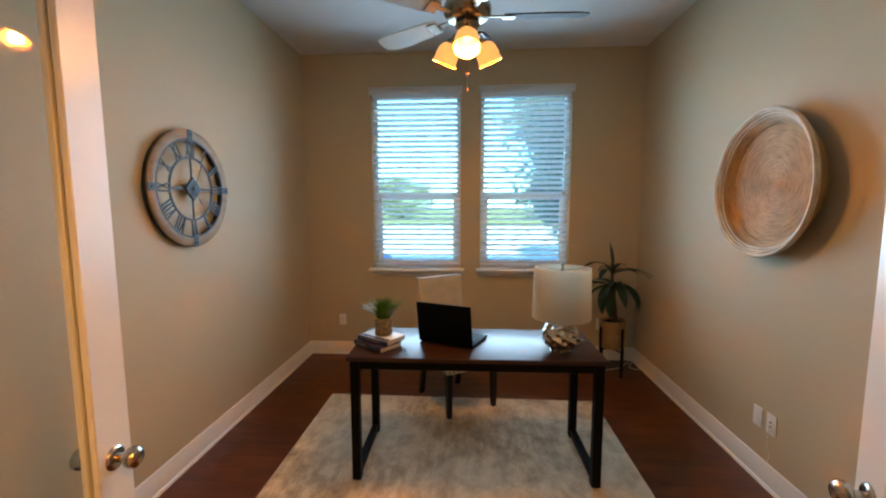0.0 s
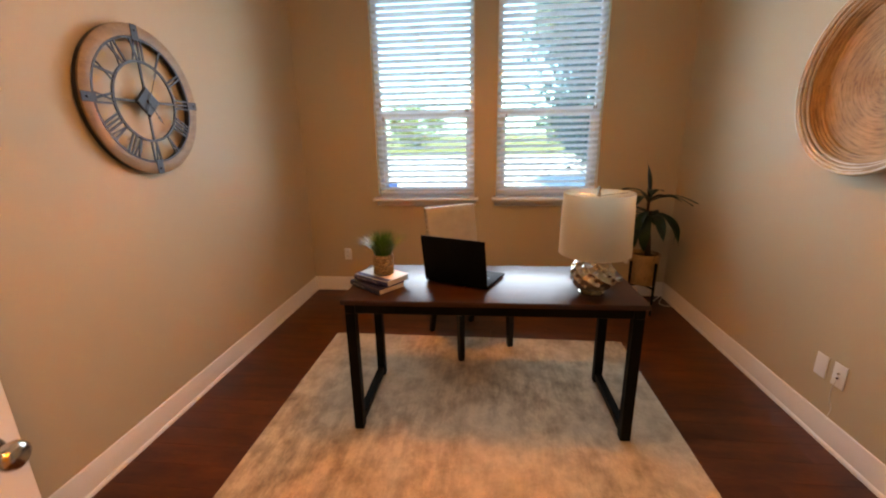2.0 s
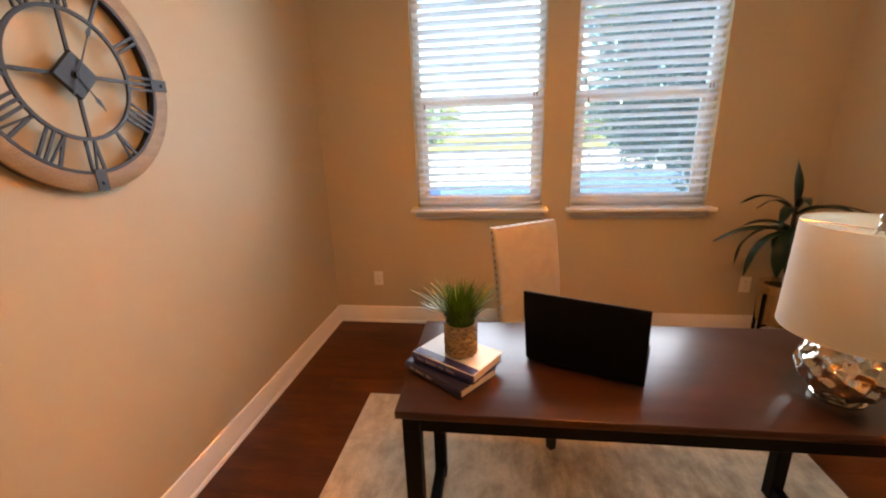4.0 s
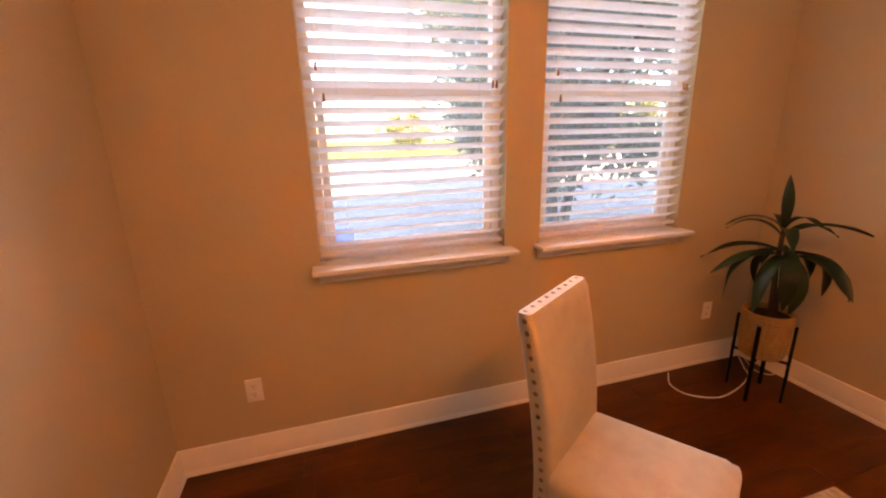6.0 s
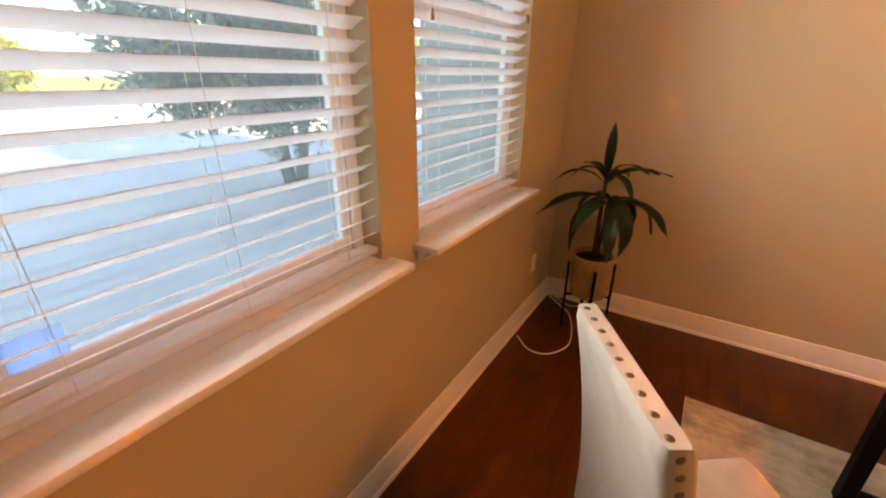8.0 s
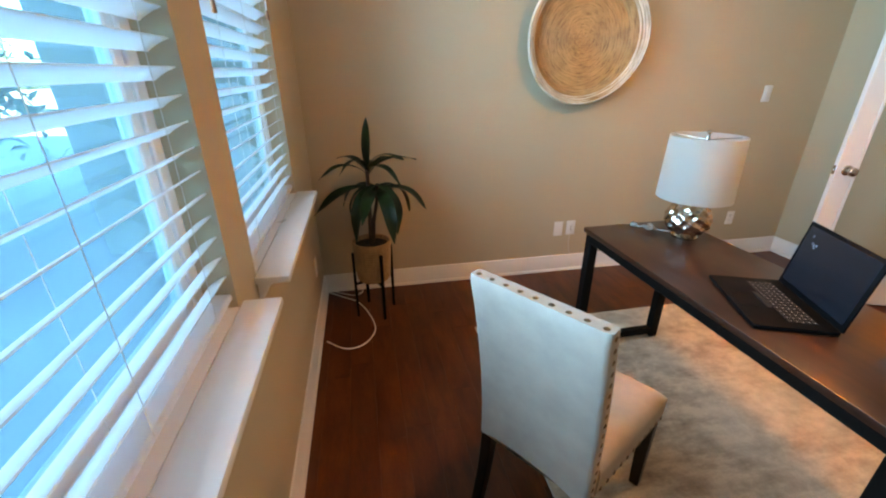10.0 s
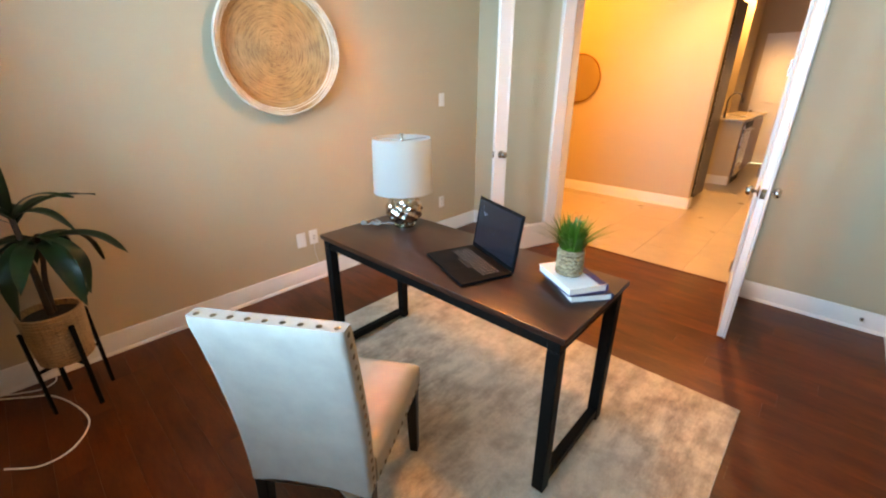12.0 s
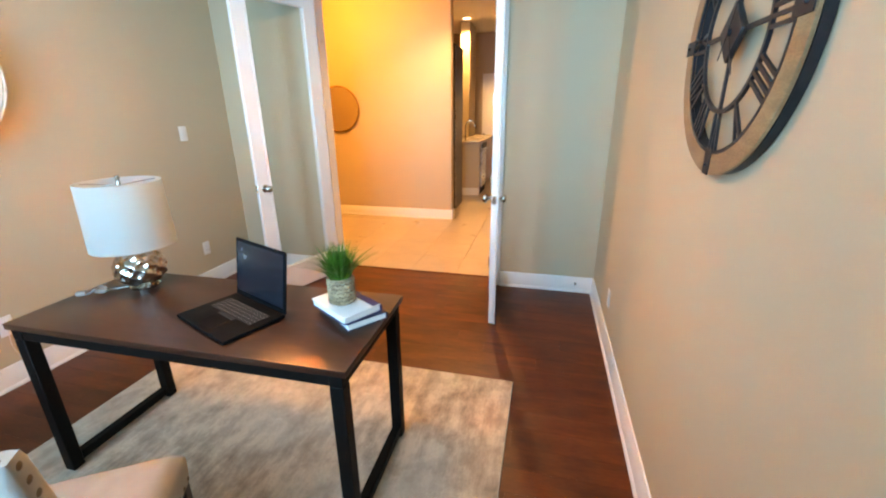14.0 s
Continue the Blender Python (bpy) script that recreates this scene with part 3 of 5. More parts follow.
def blind(x0, x1, label):
    """Horizontal slat blind inside the opening, valance on the wall face."""
    b = thing("window_blind", pose((x0 + x1) / 2, 0.032, WZ0), label, "blind", "window blinds")
    hx = (x1 - x0) / 2 - 0.008
    prof = [(-0.072, 1.775), (-0.060, 1.775), (-0.060, 1.845), (-0.080, 1.845), (-0.082, 1.838), (-0.077, 1.825), (-0.074, 1.80)]
    part("valance", extrude_profile(prof, "x", -hx - 0.022, hx + 0.022), M_SLAT, b)
    for s in (-1, 1):
        a, c = sorted((s * (hx + 0.022), s * (hx + 0.014)))
        part("valance_return", cuboid(a, -0.0595, 1.775, c, -0.033, 1.845), M_SLAT, b)
    part("head_rail", cuboid(-hx, -0.026, 1.745, hx, 0.026, 1.795, 0.003), M_SLAT, b)
    part("bottom_rail", cuboid(-hx, -0.026, 0.030, hx, 0.026, 0.050, 0.005), M_SLAT, b, "thick white bottom rail")
    bm = bmesh.new()
    n, tilt = 6, radians(-29)
    top, bot = [], []
    for i in range(n + 1):
        u = -0.025 + 0.05 * i / n
        z = 0.0022 * (1 - (u / 0.025) ** 2)
        for rows, dz in ((top, 0.0014), (bot, -0.0014)):
            y2, z2 = u * math.cos(tilt) - (z + dz) * math.sin(tilt), u * math.sin(tilt) + (z + dz) * math.cos(tilt)
            rows.append([bm.verts.new((s * hx, y2, z2)) for s in (-1, 1)])
    loop = top + bot[::-1]
    for p, q in zip(loop, loop[1:] + loop[:1]):
        bm.faces.new((p[0], p[1], q[1], q[0]))
    bm.faces.new([p[0] for p in loop])
    bm.faces.new([p[1] for p in loop][::-1])
    slat = mesh_of("slat", bm, M_SLAT)
    count = 31
    for i in range(count):
        part("slat", slat, None, b, m=pose(0, 0, 0.086 + i * 0.0535, 0, random.uniform(-0.12, 0.12), 0))
    for x in (-hx + 0.13, 0.0, hx - 0.13):
        for y in (-0.0275, 0.0275):
            part("ladder_cord", tube([(x, y, 0.045), (x, y, 1.75)], 0.0008, 5), M_CORD, b)
    for x, z0, n in ((-hx + 0.055, 0.86, 0), (-hx + 0.075, 0.74, 1), (hx - 0.05, 0.80, 0), (hx - 0.068, 0.80, 1)):
        part("pull_cord", tube([(x, -0.040, z0), (x, -0.034, 1.75)], 0.0009, 5), M_CORD, b)
        part("cord_tassel", lathe([(0.003, 0.012), (0.005, 0.008), (0.007, -0.018), (0.006, -0.022), (0, -0.022)], 10, Matrix.Translation((x, -0.040, z0 - 0.01))), M_TASSEL, b, "small brown wooden tassel")
    return b


window("window_1", *WIN[0])
window("window_2", *WIN[1])
blind(*WIN[0], "white two-inch slat blind, slats half open, over a window")
blind(*WIN[1], "white two-inch slat blind, slats half open, over a window")
tagged(new("window_sticker", mesh_of("window_sticker", cuboid(0.80, 0.0915, 1.035, 0.885, 0.0925, 1.10), M_STICKER)), "pale blue square sticker on the window glass", "sticker")

# ---- doors ----


def french_door(name, hinge, angle, hand, label, astragal):
    """Full-lite door leaf; local x runs from the hinge to the latch edge, local y is its thickness."""
    w, t, z0, z1, st = 0.738, 0.035, 0.012, 2.45, 0.105
    d = thing(name, Matrix.Translation((*hinge, 0)) @ pose(0, 0, 0, 0, 0, angle), label, "door", "french doors", "structure")
    y0, y1 = -t / 2, t / 2
    part("hinge_stile", cuboid(0, y0, z0, st, y1, z1, 0.002), M_TRIM, d)
    part("latch_stile", cuboid(w - st, y0, z0, w, y1, z1, 0.002), M_TRIM, d)
    part("bottom_rail", cuboid(st, y0, z0, w - st, y1, z0 + 0.215, 0.002), M_TRIM, d)
    part("top_rail", cuboid(st, y0, z1 - 0.12, w - st, y1, z1, 0.002), M_TRIM, d)
    a, b, c, e = st, w - st, z0 + 0.215, z1 - 0.12
    for s in (-1, 1):
        bm = bmesh.new()
        ya, yb = sorted((s * (t / 2 + 0.004), s * 0.004))
        for x0, x1, q0, q1 in ((a, a + 0.016, c, e), (b - 0.016, b, c, e), (a + 0.016, b - 0.016, c, c + 0.016), (a + 0.016, b - 0.016, e - 0.016, e)):
            add_box(bm, x0, ya, q0, x1, yb, q1, 0.003)
        part("glazing_bead", bm, M_TRIM, d)
    p = part("pane", cuboid(a + 0.004, -0.003, c + 0.004, b - 0.004, 0.003, e - 0.004), M_DOORPANE, d, smooth=0)
    p.visible_shadow = False
    kz = 0.948
    for s in (-1, 1):
        m = Matrix.Translation((w - 0.062, s * t / 2, kz)) @ pose(0, 0, 0, -90 * s)
        k = part("knob", lathe([(0.0, 0.066), (0.016, 0.065), (0.026, 0.057), (0.0285, 0.046), (0.025, 0.036), (0.013, 0.029), (0.0105, 0.008), (0.0105, 0.0)], 24, m), M_NICKEL, d, "round brushed nickel knob")
        part("rosette", lathe([(0.0, 0.009), (0.024, 0.009), (0.031, 0.005), (0.033, 0.0005), (0.0, 0.0005)], 24, m), M_NICKEL, k)
    part("latch_plate", cuboid(w + 0.0005, -0.0125, kz - 0.028, w + 0.0025, 0.0125, kz + 0.028, 0.001), M_NICKEL, d)
    part("latch_bolt", cuboid(w + 0.0026, -0.006, kz - 0.008, w + 0.010, 0.006, kz + 0.008, 0.002), M_NICKEL, d)
    if astragal:
        s = hand
        ya, yb = sorted((s * (t / 2 + 0.0005), s * (t / 2 + 0.013)))
        part("astragal", cuboid(w - 0.022, ya, z0, w + 0.016, yb, z1, 0.004), M_TRIM, d)
    for z in (0.22, 0.95, 1.6, 2.25):
        part("hinge", lathe([(0.007, -0.045), (0.007, 0.045)], 10, Matrix.Translation((-0.006, hand * -0.024, z))), M_NICKEL, d)
    return d


french_door("door_1", (DX0 - 0.008, -L + 0.022), 97.2, 1, "white full-glass french door standing open, brushed nickel knob", True)
french_door("door_2", (DX1 + 0.008, -L + 0.022), 70.0, 1, "white full-glass french door standing open, brushed nickel knob", False)

# ---- ceiling fan ----


def ceiling_fan(at):
    f = thing("ceiling_fan", Matrix.Translation(at), "five-blade cherry wood ceiling fan with three lit frosted glass shades", "ceiling fan")
    up = H - at.z
    part("canopy", lathe([(0.0, up - 0.002), (0.068, up - 0.002), (0.066, up - 0.03), (0.045, up - 0.065), (0.016, up - 0.075), (0.0, up - 0.075)], 28), M_FANMETAL, f)
    part("downrod", lathe([(0.0125, 0.14), (0.0125, up - 0.07)], 14), M_FANMETAL, f)
    part("motor_housing", lathe([(0.0, 0.15), (0.03, 0.15), (0.05, 0.13), (0.105, 0.10), (0.125, 0.06), (0.125, 0.03), (0.105, 0.0), (0.07, -0.012), (0.0, -0.012)], 36), M_FANMETAL, f)
    part("switch_housing", lathe([(0.0, -0.0125), (0.062, -0.0125), (0.066, -0.03), (0.05, -0.055), (0.056, -0.075), (0.045, -0.105), (0.028, -0.125), (0.0, -0.13)], 28), M_FANMETAL, f)
    bm = bmesh.new()
    outline = [(0.19, 0.045), (0.24, 0.056), (0.45, 0.066), (0.57, 0.066), (0.62, 0.045), (0.635, 0.0)]
    pts = outline + [(x, -y) for x, y in outline[-2::-1]]
    top = [bm.verts.new((x, y, 0.004)) for x, y in pts]
    bot = [bm.verts.new((x, y, -0.003)) for x, y in pts]
    bm.faces.new(top)
    bm.faces.new(bot[::-1])
    for i in range(len(pts)):
        j = (i + 1) % len(pts)
        bm.faces.new((top[i], bot[i], bot[j], top[j]))
    blade = mesh_of("blade", bm, M_BLADE, 30)
    blade_sheen = blade.copy()
    blade_sheen.materials[0] = M_BLADESHEEN
    bm = cuboid(0.09, -0.014, -0.004, 0.20, 0.014, 0.004, 0.003)
    add_box(bm, 0.185, -0.040, -0.010, 0.25, 0.040, -0.0045, 0.002)
    arm = mesh_of("blade_arm", bm, M_FANMETAL)
    for a in (2, 74, 146, 218, 290):
        m = pose(0, 0, 0.012, 0, 0, a) @ pose(0, 0, 0, 13)
        # these two blades take the painted sheen
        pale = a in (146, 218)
        b = part("blade", blade_sheen if pale else blade, None, f, "fan blade with a pale sheen painted on" if pale else "glossy cherry wood blade", m)
        part("blade_arm", arm, None, f, "", m)
    tulip = [(0.020, 0.0), (0.038, -0.006), (0.055, -0.030), (0.062, -0.060), (0.061, -0.088), (0.069, -0.110),
             (0.066, -0.110), (0.058, -0.088), (0.059, -0.060), (0.052, -0.032), (0.036, -0.010), (0.018, -0.005), (0.020, 0.0)]
    scal = lambda a: 1.0 + 0.018 * math.cos(6 * a)
    sh = mesh_of("shade", lathe(tulip, 36, None, scal), M_FROST, 60)
    for a in FAN_LIGHT_ANGLES:
        m = pose(0, 0, 0, 0, 0, a)
        part("light_arm", tube([m @ Vector(p) for p in spline([(0.035, 0, -0.075), (0.065, 0, -0.062), (0.088, 0, -0.072), (0.096, 0, -0.092)], 5)], 0.0075, 8), M_FANMETAL, f)
        q = m @ Matrix.Translation((0.094, 0, -0.090)) @ pose(0, 0, 0, 0, -26, 0)
        part("socket", lathe([(0.0, 0.012), (0.020, 0.010), (0.024, -0.006), (0.021, -0.016), (0.0, -0.016)], 18, q), M_FANMETAL, f)
        part("shade", sh, None, f, "lit frosted glass tulip shade", q @ Matrix.Translation((0, 0, -0.012)))
    c = part("pull_chain", tube([(0.0, -0.02, -0.13), (0.002, -0.022, -0.36)], 0.0014, 6), M_FANMETAL, f)
    for z, r in ((-0.28, 0.0095), (-0.365, 0.0075)):
        part("chain_bead", ball(r, Matrix.Translation((0.0015, -0.0215, z)), 12, 8), M_TASSEL, c)
    return f


ceiling_fan(FAN)

# ---- rug ----
rug = thing("area_rug", pose(1.667, -1.785, 0), "distressed cream and grey low-pile area rug on the wood floor", "rug")
bm = bmesh.new()
nx, ny, hx, hy = 44, 32, 1.092, 0.803
grid = [[bm.verts.new((-hx + 2 * hx * i / nx, -hy + 2 * hy * j / ny, 0.0105 + 0.0012 * noise.noise((i * 0.5, j * 0.5, 3)))) for j in range(ny + 1)] for i in range(nx + 1)]
for i in range(nx):
    for j in range(ny):
        bm.faces.new((grid[i][j], grid[i + 1][j], grid[i + 1][j + 1], grid[i][j + 1]))
part("top", bm, M_RUG, rug)
part("backing", cuboid(-hx - 0.004, -hy - 0.004, 0.0006, hx + 0.004, hy + 0.004, 0.0085, 0.002), M_RUGBACK, rug, "pale bound edge")

# ---- desk ----
DESK = pose(1.770, -1.783, 0, 0, 0, 0.8)
desk = thing("writing_desk", DESK, "dark walnut top desk on black metal sled legs, on the rug", "desk")
dx, dy = 0.727, 0.286
part("desktop", cuboid(-dx, -dy, 0.733, dx, dy, 0.759, 0.003, segs=2), M_DESKTOP, desk, "dark walnut wood top")
R0 = 0.012
for s in (-1, 1):
    x0, x1 = sorted((s * (dx - 0.018), s * (dx - 0.068)))
    for y in (-1, 1):
        y0, y1 = sorted((y * (dy - 0.008), y * (dy - 0.058)))
        leg = part("leg", cuboid(x0, y0, R0 + 0.006, x1, y1, 0.685, 0.003), M_BLACK, desk)
        part("foot_pad", lathe([(0.016, R0), (0.016, R0 + 0.006)], 14, Matrix.Translation(((x0 + x1) / 2, (y0 + y1) / 2, 0))), M_BLACK, leg)
    part("foot_rail", cuboid(x0 + 0.004, -dy + 0.058, R0 + 0.026, x1 - 0.004, dy - 0.058, R0 + 0.068, 0.003), M_BLACK, desk)
    part("side_rail", cuboid(x0, -dy + 0.008, 0.685, x1, dy - 0.008, 0.7325, 0.003), M_BLACK, desk)
for y in (-1, 1):
    y0, y1 = sorted((y * (dy - 0.012), y * (dy - 0.052)))
    part("apron_rail", cuboid(-dx + 0.068, y0, 0.685, dx - 0.068, y1, 0.7325, 0.003), M_BLACK, desk)

# ---- chair ----


def parsons_chair(m):
    c = thing("dining_chair", m, "cream linen chair with bronze nailheads and dark legs behind the desk", "chair")

    def back_y(z):  # rear face of the backrest: upright at the seat, sweeping backwards above it
        t = max(0.0, (z - 0.40) / 0.60)
        return 0.238 + 0.079 * t ** 1.75

    def half(z):
        t = max(0.0, min(1.0, (z - 0.36) / 0.64))
        return 0.203 + 0.006 * t

    thick = 0.064
    bm = bmesh.new()
    rows = []
    zs = [0.345 + (1.0 - 0.345) * i / 26 for i in range(27)]
    rr = 0.014
    for z in zs:
        hx, yb = half(z), back_y(z)
        e = 0.0
        if z > 0.975:
            e = 0.010 * ((z - 0.975) / 0.025) ** 2
        sec = []
        puff = 0.010 * math.sin(math.pi * min(1, max(0, (z - 0.40) / 0.6)))
        cols = 10
        for i in range(cols + 1):
            x = -hx + rr + (2 * hx - 2 * rr) * i / cols
            u = x / hx
            arch = 0.028 * (1 - u * u) if z == zs[0] else 0
            sec.append((x, yb - e, z + arch))
        sec.append((hx - 0.004, yb - 0.004 - e, z))
        sec.append((hx, yb - rr, z))
        sec.append((hx, yb - thick + rr, z))
        sec.append((hx - 0.004, yb - thick + 0.004 + e, z))
        for i in range(cols + 1):
            x = hx - rr - (2 * hx - 2 * rr) * i / cols
            u = x / hx
            sec.append((x, yb - thick - puff * (1 - u * u) + e, z))
        sec.append((-hx + 0.004, yb - thick + 0.004 + e, z))
        sec.append((-hx, yb - thick + rr, z))
        sec.append((-hx, yb - rr, z))
        sec.append((-hx + 0.004, yb - 0.004 - e, z))
        rows.append([bm.verts.new(p) for p in sec])
    n = len(rows[0])
    for a, b in zip(rows, rows[1:]):
        for i in range(n):
            bm.faces.new((a[i], a[(i + 1) % n], b[(i + 1) % n], b[i]))
    bm.faces.new(rows[0][::-1])
    bm.faces.new(rows[-1])
    back = part("backrest", bm, M_LINEN, c, "cream linen backrest that sweeps backwards", smooth=50)

    bm = bmesh.new()
    nx, ny = 20, 20
    x0, y0, y1 = 0.238, -0.284, 0.180

    def seat_pt(i, j):
        u, v = -1 + 2 * i / nx, j / ny
        hx = x0 - 0.028 * v
        y = y0 + (y1 - y0) * v
        edge = min(1 - abs(u), v) * 2
        z = 0.455 + 0.032 * (1 - (1 - min(1, edge * 2.2)) ** 2.4)
        k = 1 - 0.018 * max(0, 1 - edge * 6)
        return Vector((u * hx * k, y + (0.012 * max(0, abs(u) - 0.85) / 0.15 if v < 0.08 else 0), z))

    g = [[bm.verts.new(seat_pt(i, j)) for j in range(ny + 1)] for i in range(nx + 1)]
    for i in range(nx):
        for j in range(ny):
            bm.faces.new((g[i][j], g[i + 1][j], g[i + 1][j + 1], g[i][j + 1]))
    rim = [g[i][0] for i in range(nx + 1)] + [g[nx][j] for j in range(1, ny + 1)] + [g[i][ny] for i in range(nx - 1, -1, -1)] + [g[0][j] for j in range(ny - 1, 0, -1)]
    prev = rim
    for z, k in ((0.435, 1.008), (0.40, 1.004), (0.355, 0.995)):
        ring = [bm.verts.new((v.co.x * k, v.co.y * (k if v.co.y < 0 else 1), z)) for v in rim]
        for i in range(len(rim)):
            j = (i + 1) % len(rim)
            bm.faces.new((prev[i], ring[i], ring[j], prev[j]))
        prev = ring
    bm.faces.new(prev)
    seat = part("seat", bm, M_LINEN, c, "cream linen seat cushion", smooth=50)

    def leg(x, ya, yb, w0, w1):
        bm = bmesh.new()
        rings = []
        for i in range(7):
            t = i / 6
            z = 0.356 * (1 - t) + 0.001 * t
            w = (w0 * (1 - t) + w1 * t) / 2
            y = ya + (yb - ya) * t ** 1.8
            rings.append([bm.verts.new((x + sx * w, y + sy * w, z)) for sx, sy in ((-1, -1), (1, -1), (1, 1), (-1, 1))])
        for a, b in zip(rings, rings[1:]):
            for i in range(4):
                bm.faces.new((a[i], b[i], b[(i + 1) % 4], a[(i + 1) % 4]))
        bm.faces.new(rings[0])
        bm.faces.new(rings[-1][::-1])
        bmesh.ops.bevel(bm, geom=[e for e in bm.edges if abs(e.verts[0].co.z - e.verts[1].co.z) > 0.01], offset=0.003, segments=1, affect="EDGES")
        return bm

    for s in (-1, 1):
        part("leg", leg(s * 0.205, -0.250, -0.258, 0.046, 0.034), M_ESPRESSO, c)
        part("leg", leg(s * 0.182, 0.206, 0.262, 0.044, 0.036), M_ESPRESSO, c)
    nail = mesh_of("nailhead", lathe([(0.0, 0.0040), (0.0055, 0.0032), (0.0092, 0.0), (0.0, 0.0)], 10), M_BRONZE)
    ztop = 1.0005
    for i in range(9):
        x = -0.188 + 0.376 * i / 8
        part("nailhead", nail, None, back, m=pose(x, back_y(1.0) - thick / 2 + 0.006, ztop - 0.001))
    for s in (-1, 1):
        for i in range(17):
            z = 0.365 + 0.612 * i / 16
            part("nailhead", nail, None, back, m=Matrix.Translation((s * (half(z) - 0.0005), back_y(z) - thick / 2, z)) @ pose(0, 0, 0, 0, 90 * s, 0))
        for i in range(11):
            y = -0.255 + 0.415 * i / 10
            v = (y - y0) / (y1 - y0)
            part("nailhead", nail, None, seat, m=Matrix.Translation((s * ((x0 - 0.028 * v) * 0.990), y, 0.372)) @ pose(0, 0, 0, 0, 90 * s, 0))
    for i in range(12):
        part("nailhead", nail, None, seat, m=Matrix.Translation((-0.215 + 0.43 * i / 11, y0 * 0.998, 0.372)) @ pose(0, 0, 0, 90, 0, 0))
    return c


parsons_chair(pose(1.622, -0.996, 0, 0, 0, 33.0))
# ---- on the desk ----


def table_lamp(at):
    t = thing("table_lamp", Matrix.Translation(at), "unlit table lamp with white drum shade and mercury glass base", "lamp")
    golden = math.pi * (3 - math.sqrt(5))
    count = 64
    cells = []
    for i in range(count):
        z = 1 - 2 * (i + 0.5) / count
        r = math.sqrt(1 - z * z)
        cells.append(Vector((r * math.cos(golden * i), r * math.sin(golden * i), z)))
    bm = bmesh.new()
    bmesh.ops.create_uvsphere(bm, u_segments=96, v_segments=56, radius=1)
    for v in bm.verts:
        d = min((v.co - c).length for c in cells)
        k = 1.0 - 0.120 * max(0.0, 1 - (d / 0.26) ** 2)
        v.co = Vector((v.co.x * k * 0.108, v.co.y * k * 0.108, 0.098 + v.co.z * k * 0.094))
    part("base", bm, M_MERCURY, t, "dimpled silvery bronze mercury glass globe", smooth=70)
    part("foot", lathe([(0.0, 0.0008), (0.058, 0.0008), (0.060, 0.010), (0.05, 0.018), (0.0, 0.018)], 32), M_MERCURY, t)
    part("neck", lathe([(0.030, 0.182), (0.028, 0.192), (0.012, 0.197), (0.010, 0.235), (0.016, 0.240), (0.016, 0.285), (0.0, 0.285)], 24), M_NICKEL, t)
    part("shade", lathe([(0.1640, 0.205), (0.1655, 0.205), (0.1575, 0.492), (0.156, 0.492), (0.1640, 0.205)], 72), M_SHADE, t, "white linen drum shade")
    for z, r in ((0.2055, 0.1648), (0.4915, 0.1568)):
        part("shade_rim", tube([(r * math.cos(2 * math.pi * i / 60), r * math.sin(2 * math.pi * i / 60), z) for i in range(60)], 0.0016, 6, True), M_SHADE, t)
    bm = bmesh.new()
    for a in (20, 140, 260):
        add_tube(bm, [(0.012 * math.cos(radians(a)), 0.012 * math.sin(radians(a)), 0.478), (0.156 * math.cos(radians(a)), 0.156 * math.sin(radians(a)), 0.484)], 0.0022, 6)
    for s in (-1, 1):
        add_tube(bm, spline([(s * 0.012, 0, 0.245), (s * 0.055, 0, 0.30), (s * 0.05, 0, 0.40), (s * 0.006, 0, 0.476)], 6), 0.002, 6)
    part("harp", bm, M_NICKEL, t)
    part("finial", lathe([(0.0, 0.520), (0.007, 0.518), (0.0105, 0.510), (0.008, 0.502), (0.005, 0.497), (0.009, 0.490), (0.009, 0.476), (0.0, 0.476)], 16), M_NICKEL, t, "small metal finial")
    coil = [(0.060, 0.035, 0.007), (0.085, 0.062, 0.007)]
    for i in range(16):  # the spare length lies in a loose bundle
        a = i * 1.35
        coil.append((0.118 + (0.026 + 0.006 * math.sin(i * 2.1)) * math.cos(a), 0.112 + (0.020 + 0.005 * math.cos(i * 1.7)) * math.sin(a), 0.008 + 0.0012 * i + 0.004 * (i % 2)))
    bm = tube(spline(coil + [(0.150, 0.140, 0.010), (0.166, 0.150, 0.007)], 6), 0.0050, 8)
    cord = part("cord", bm, M_CLEAR, t, "bundled clear cord")
    bm = cuboid(-0.013, -0.018, 0.003, 0.013, 0.018, 0.024, 0.006, pose(0.178, 0.158, 0, 0, 0, -50), 2)
    plug = part("plug", bm, M_CLEAR, cord)
    return t


table_lamp(Vector((2.268, -1.908, 0.7595)))

LAP = pose(1.593, -1.846, 0.7595, 0, 0, -22.0)
lap = thing("laptop", LAP, "open black laptop with a dark screen on the desk", "laptop")
lw, ld = 0.180, 0.252
base = part("base", cuboid(-lw, 0.006, 0.003, lw, ld, 0.017, 0.003, segs=2), M_LAPTOP, lap)
bm = bmesh.new()
for s in (-1, 1):
    for y in (0.03, ld - 0.025):
        add_lathe(bm, [(0.007, 0.0), (0.007, 0.0031)], 10, Matrix.Translation((s * (lw - 0.025), y, 0)))
part("rubber_feet", bm, M_KEY, base)
bm, bl = bmesh.new(), bmesh.new()
rows = ((0.050, 14, 0.0), (0.067, 14, 0.006), (0.0845, 13, 0.010), (0.102, 12, 0.016), (0.1195, 11, 0.022))
for r, (y, n, off) in enumerate(rows):
    kw = 0.292 / 14
    n = 14
    for i in range(n):
        x = 0.146 - kw * i - kw
        add_box(bm, x + 0.0015, y, 0.0172, x + kw - 0.0015, y + 0.0148, 0.0190)
        add_box(bl, x + 0.005, y + 0.0045, 0.01905, x + 0.0095, y + 0.0075, 0.0192)
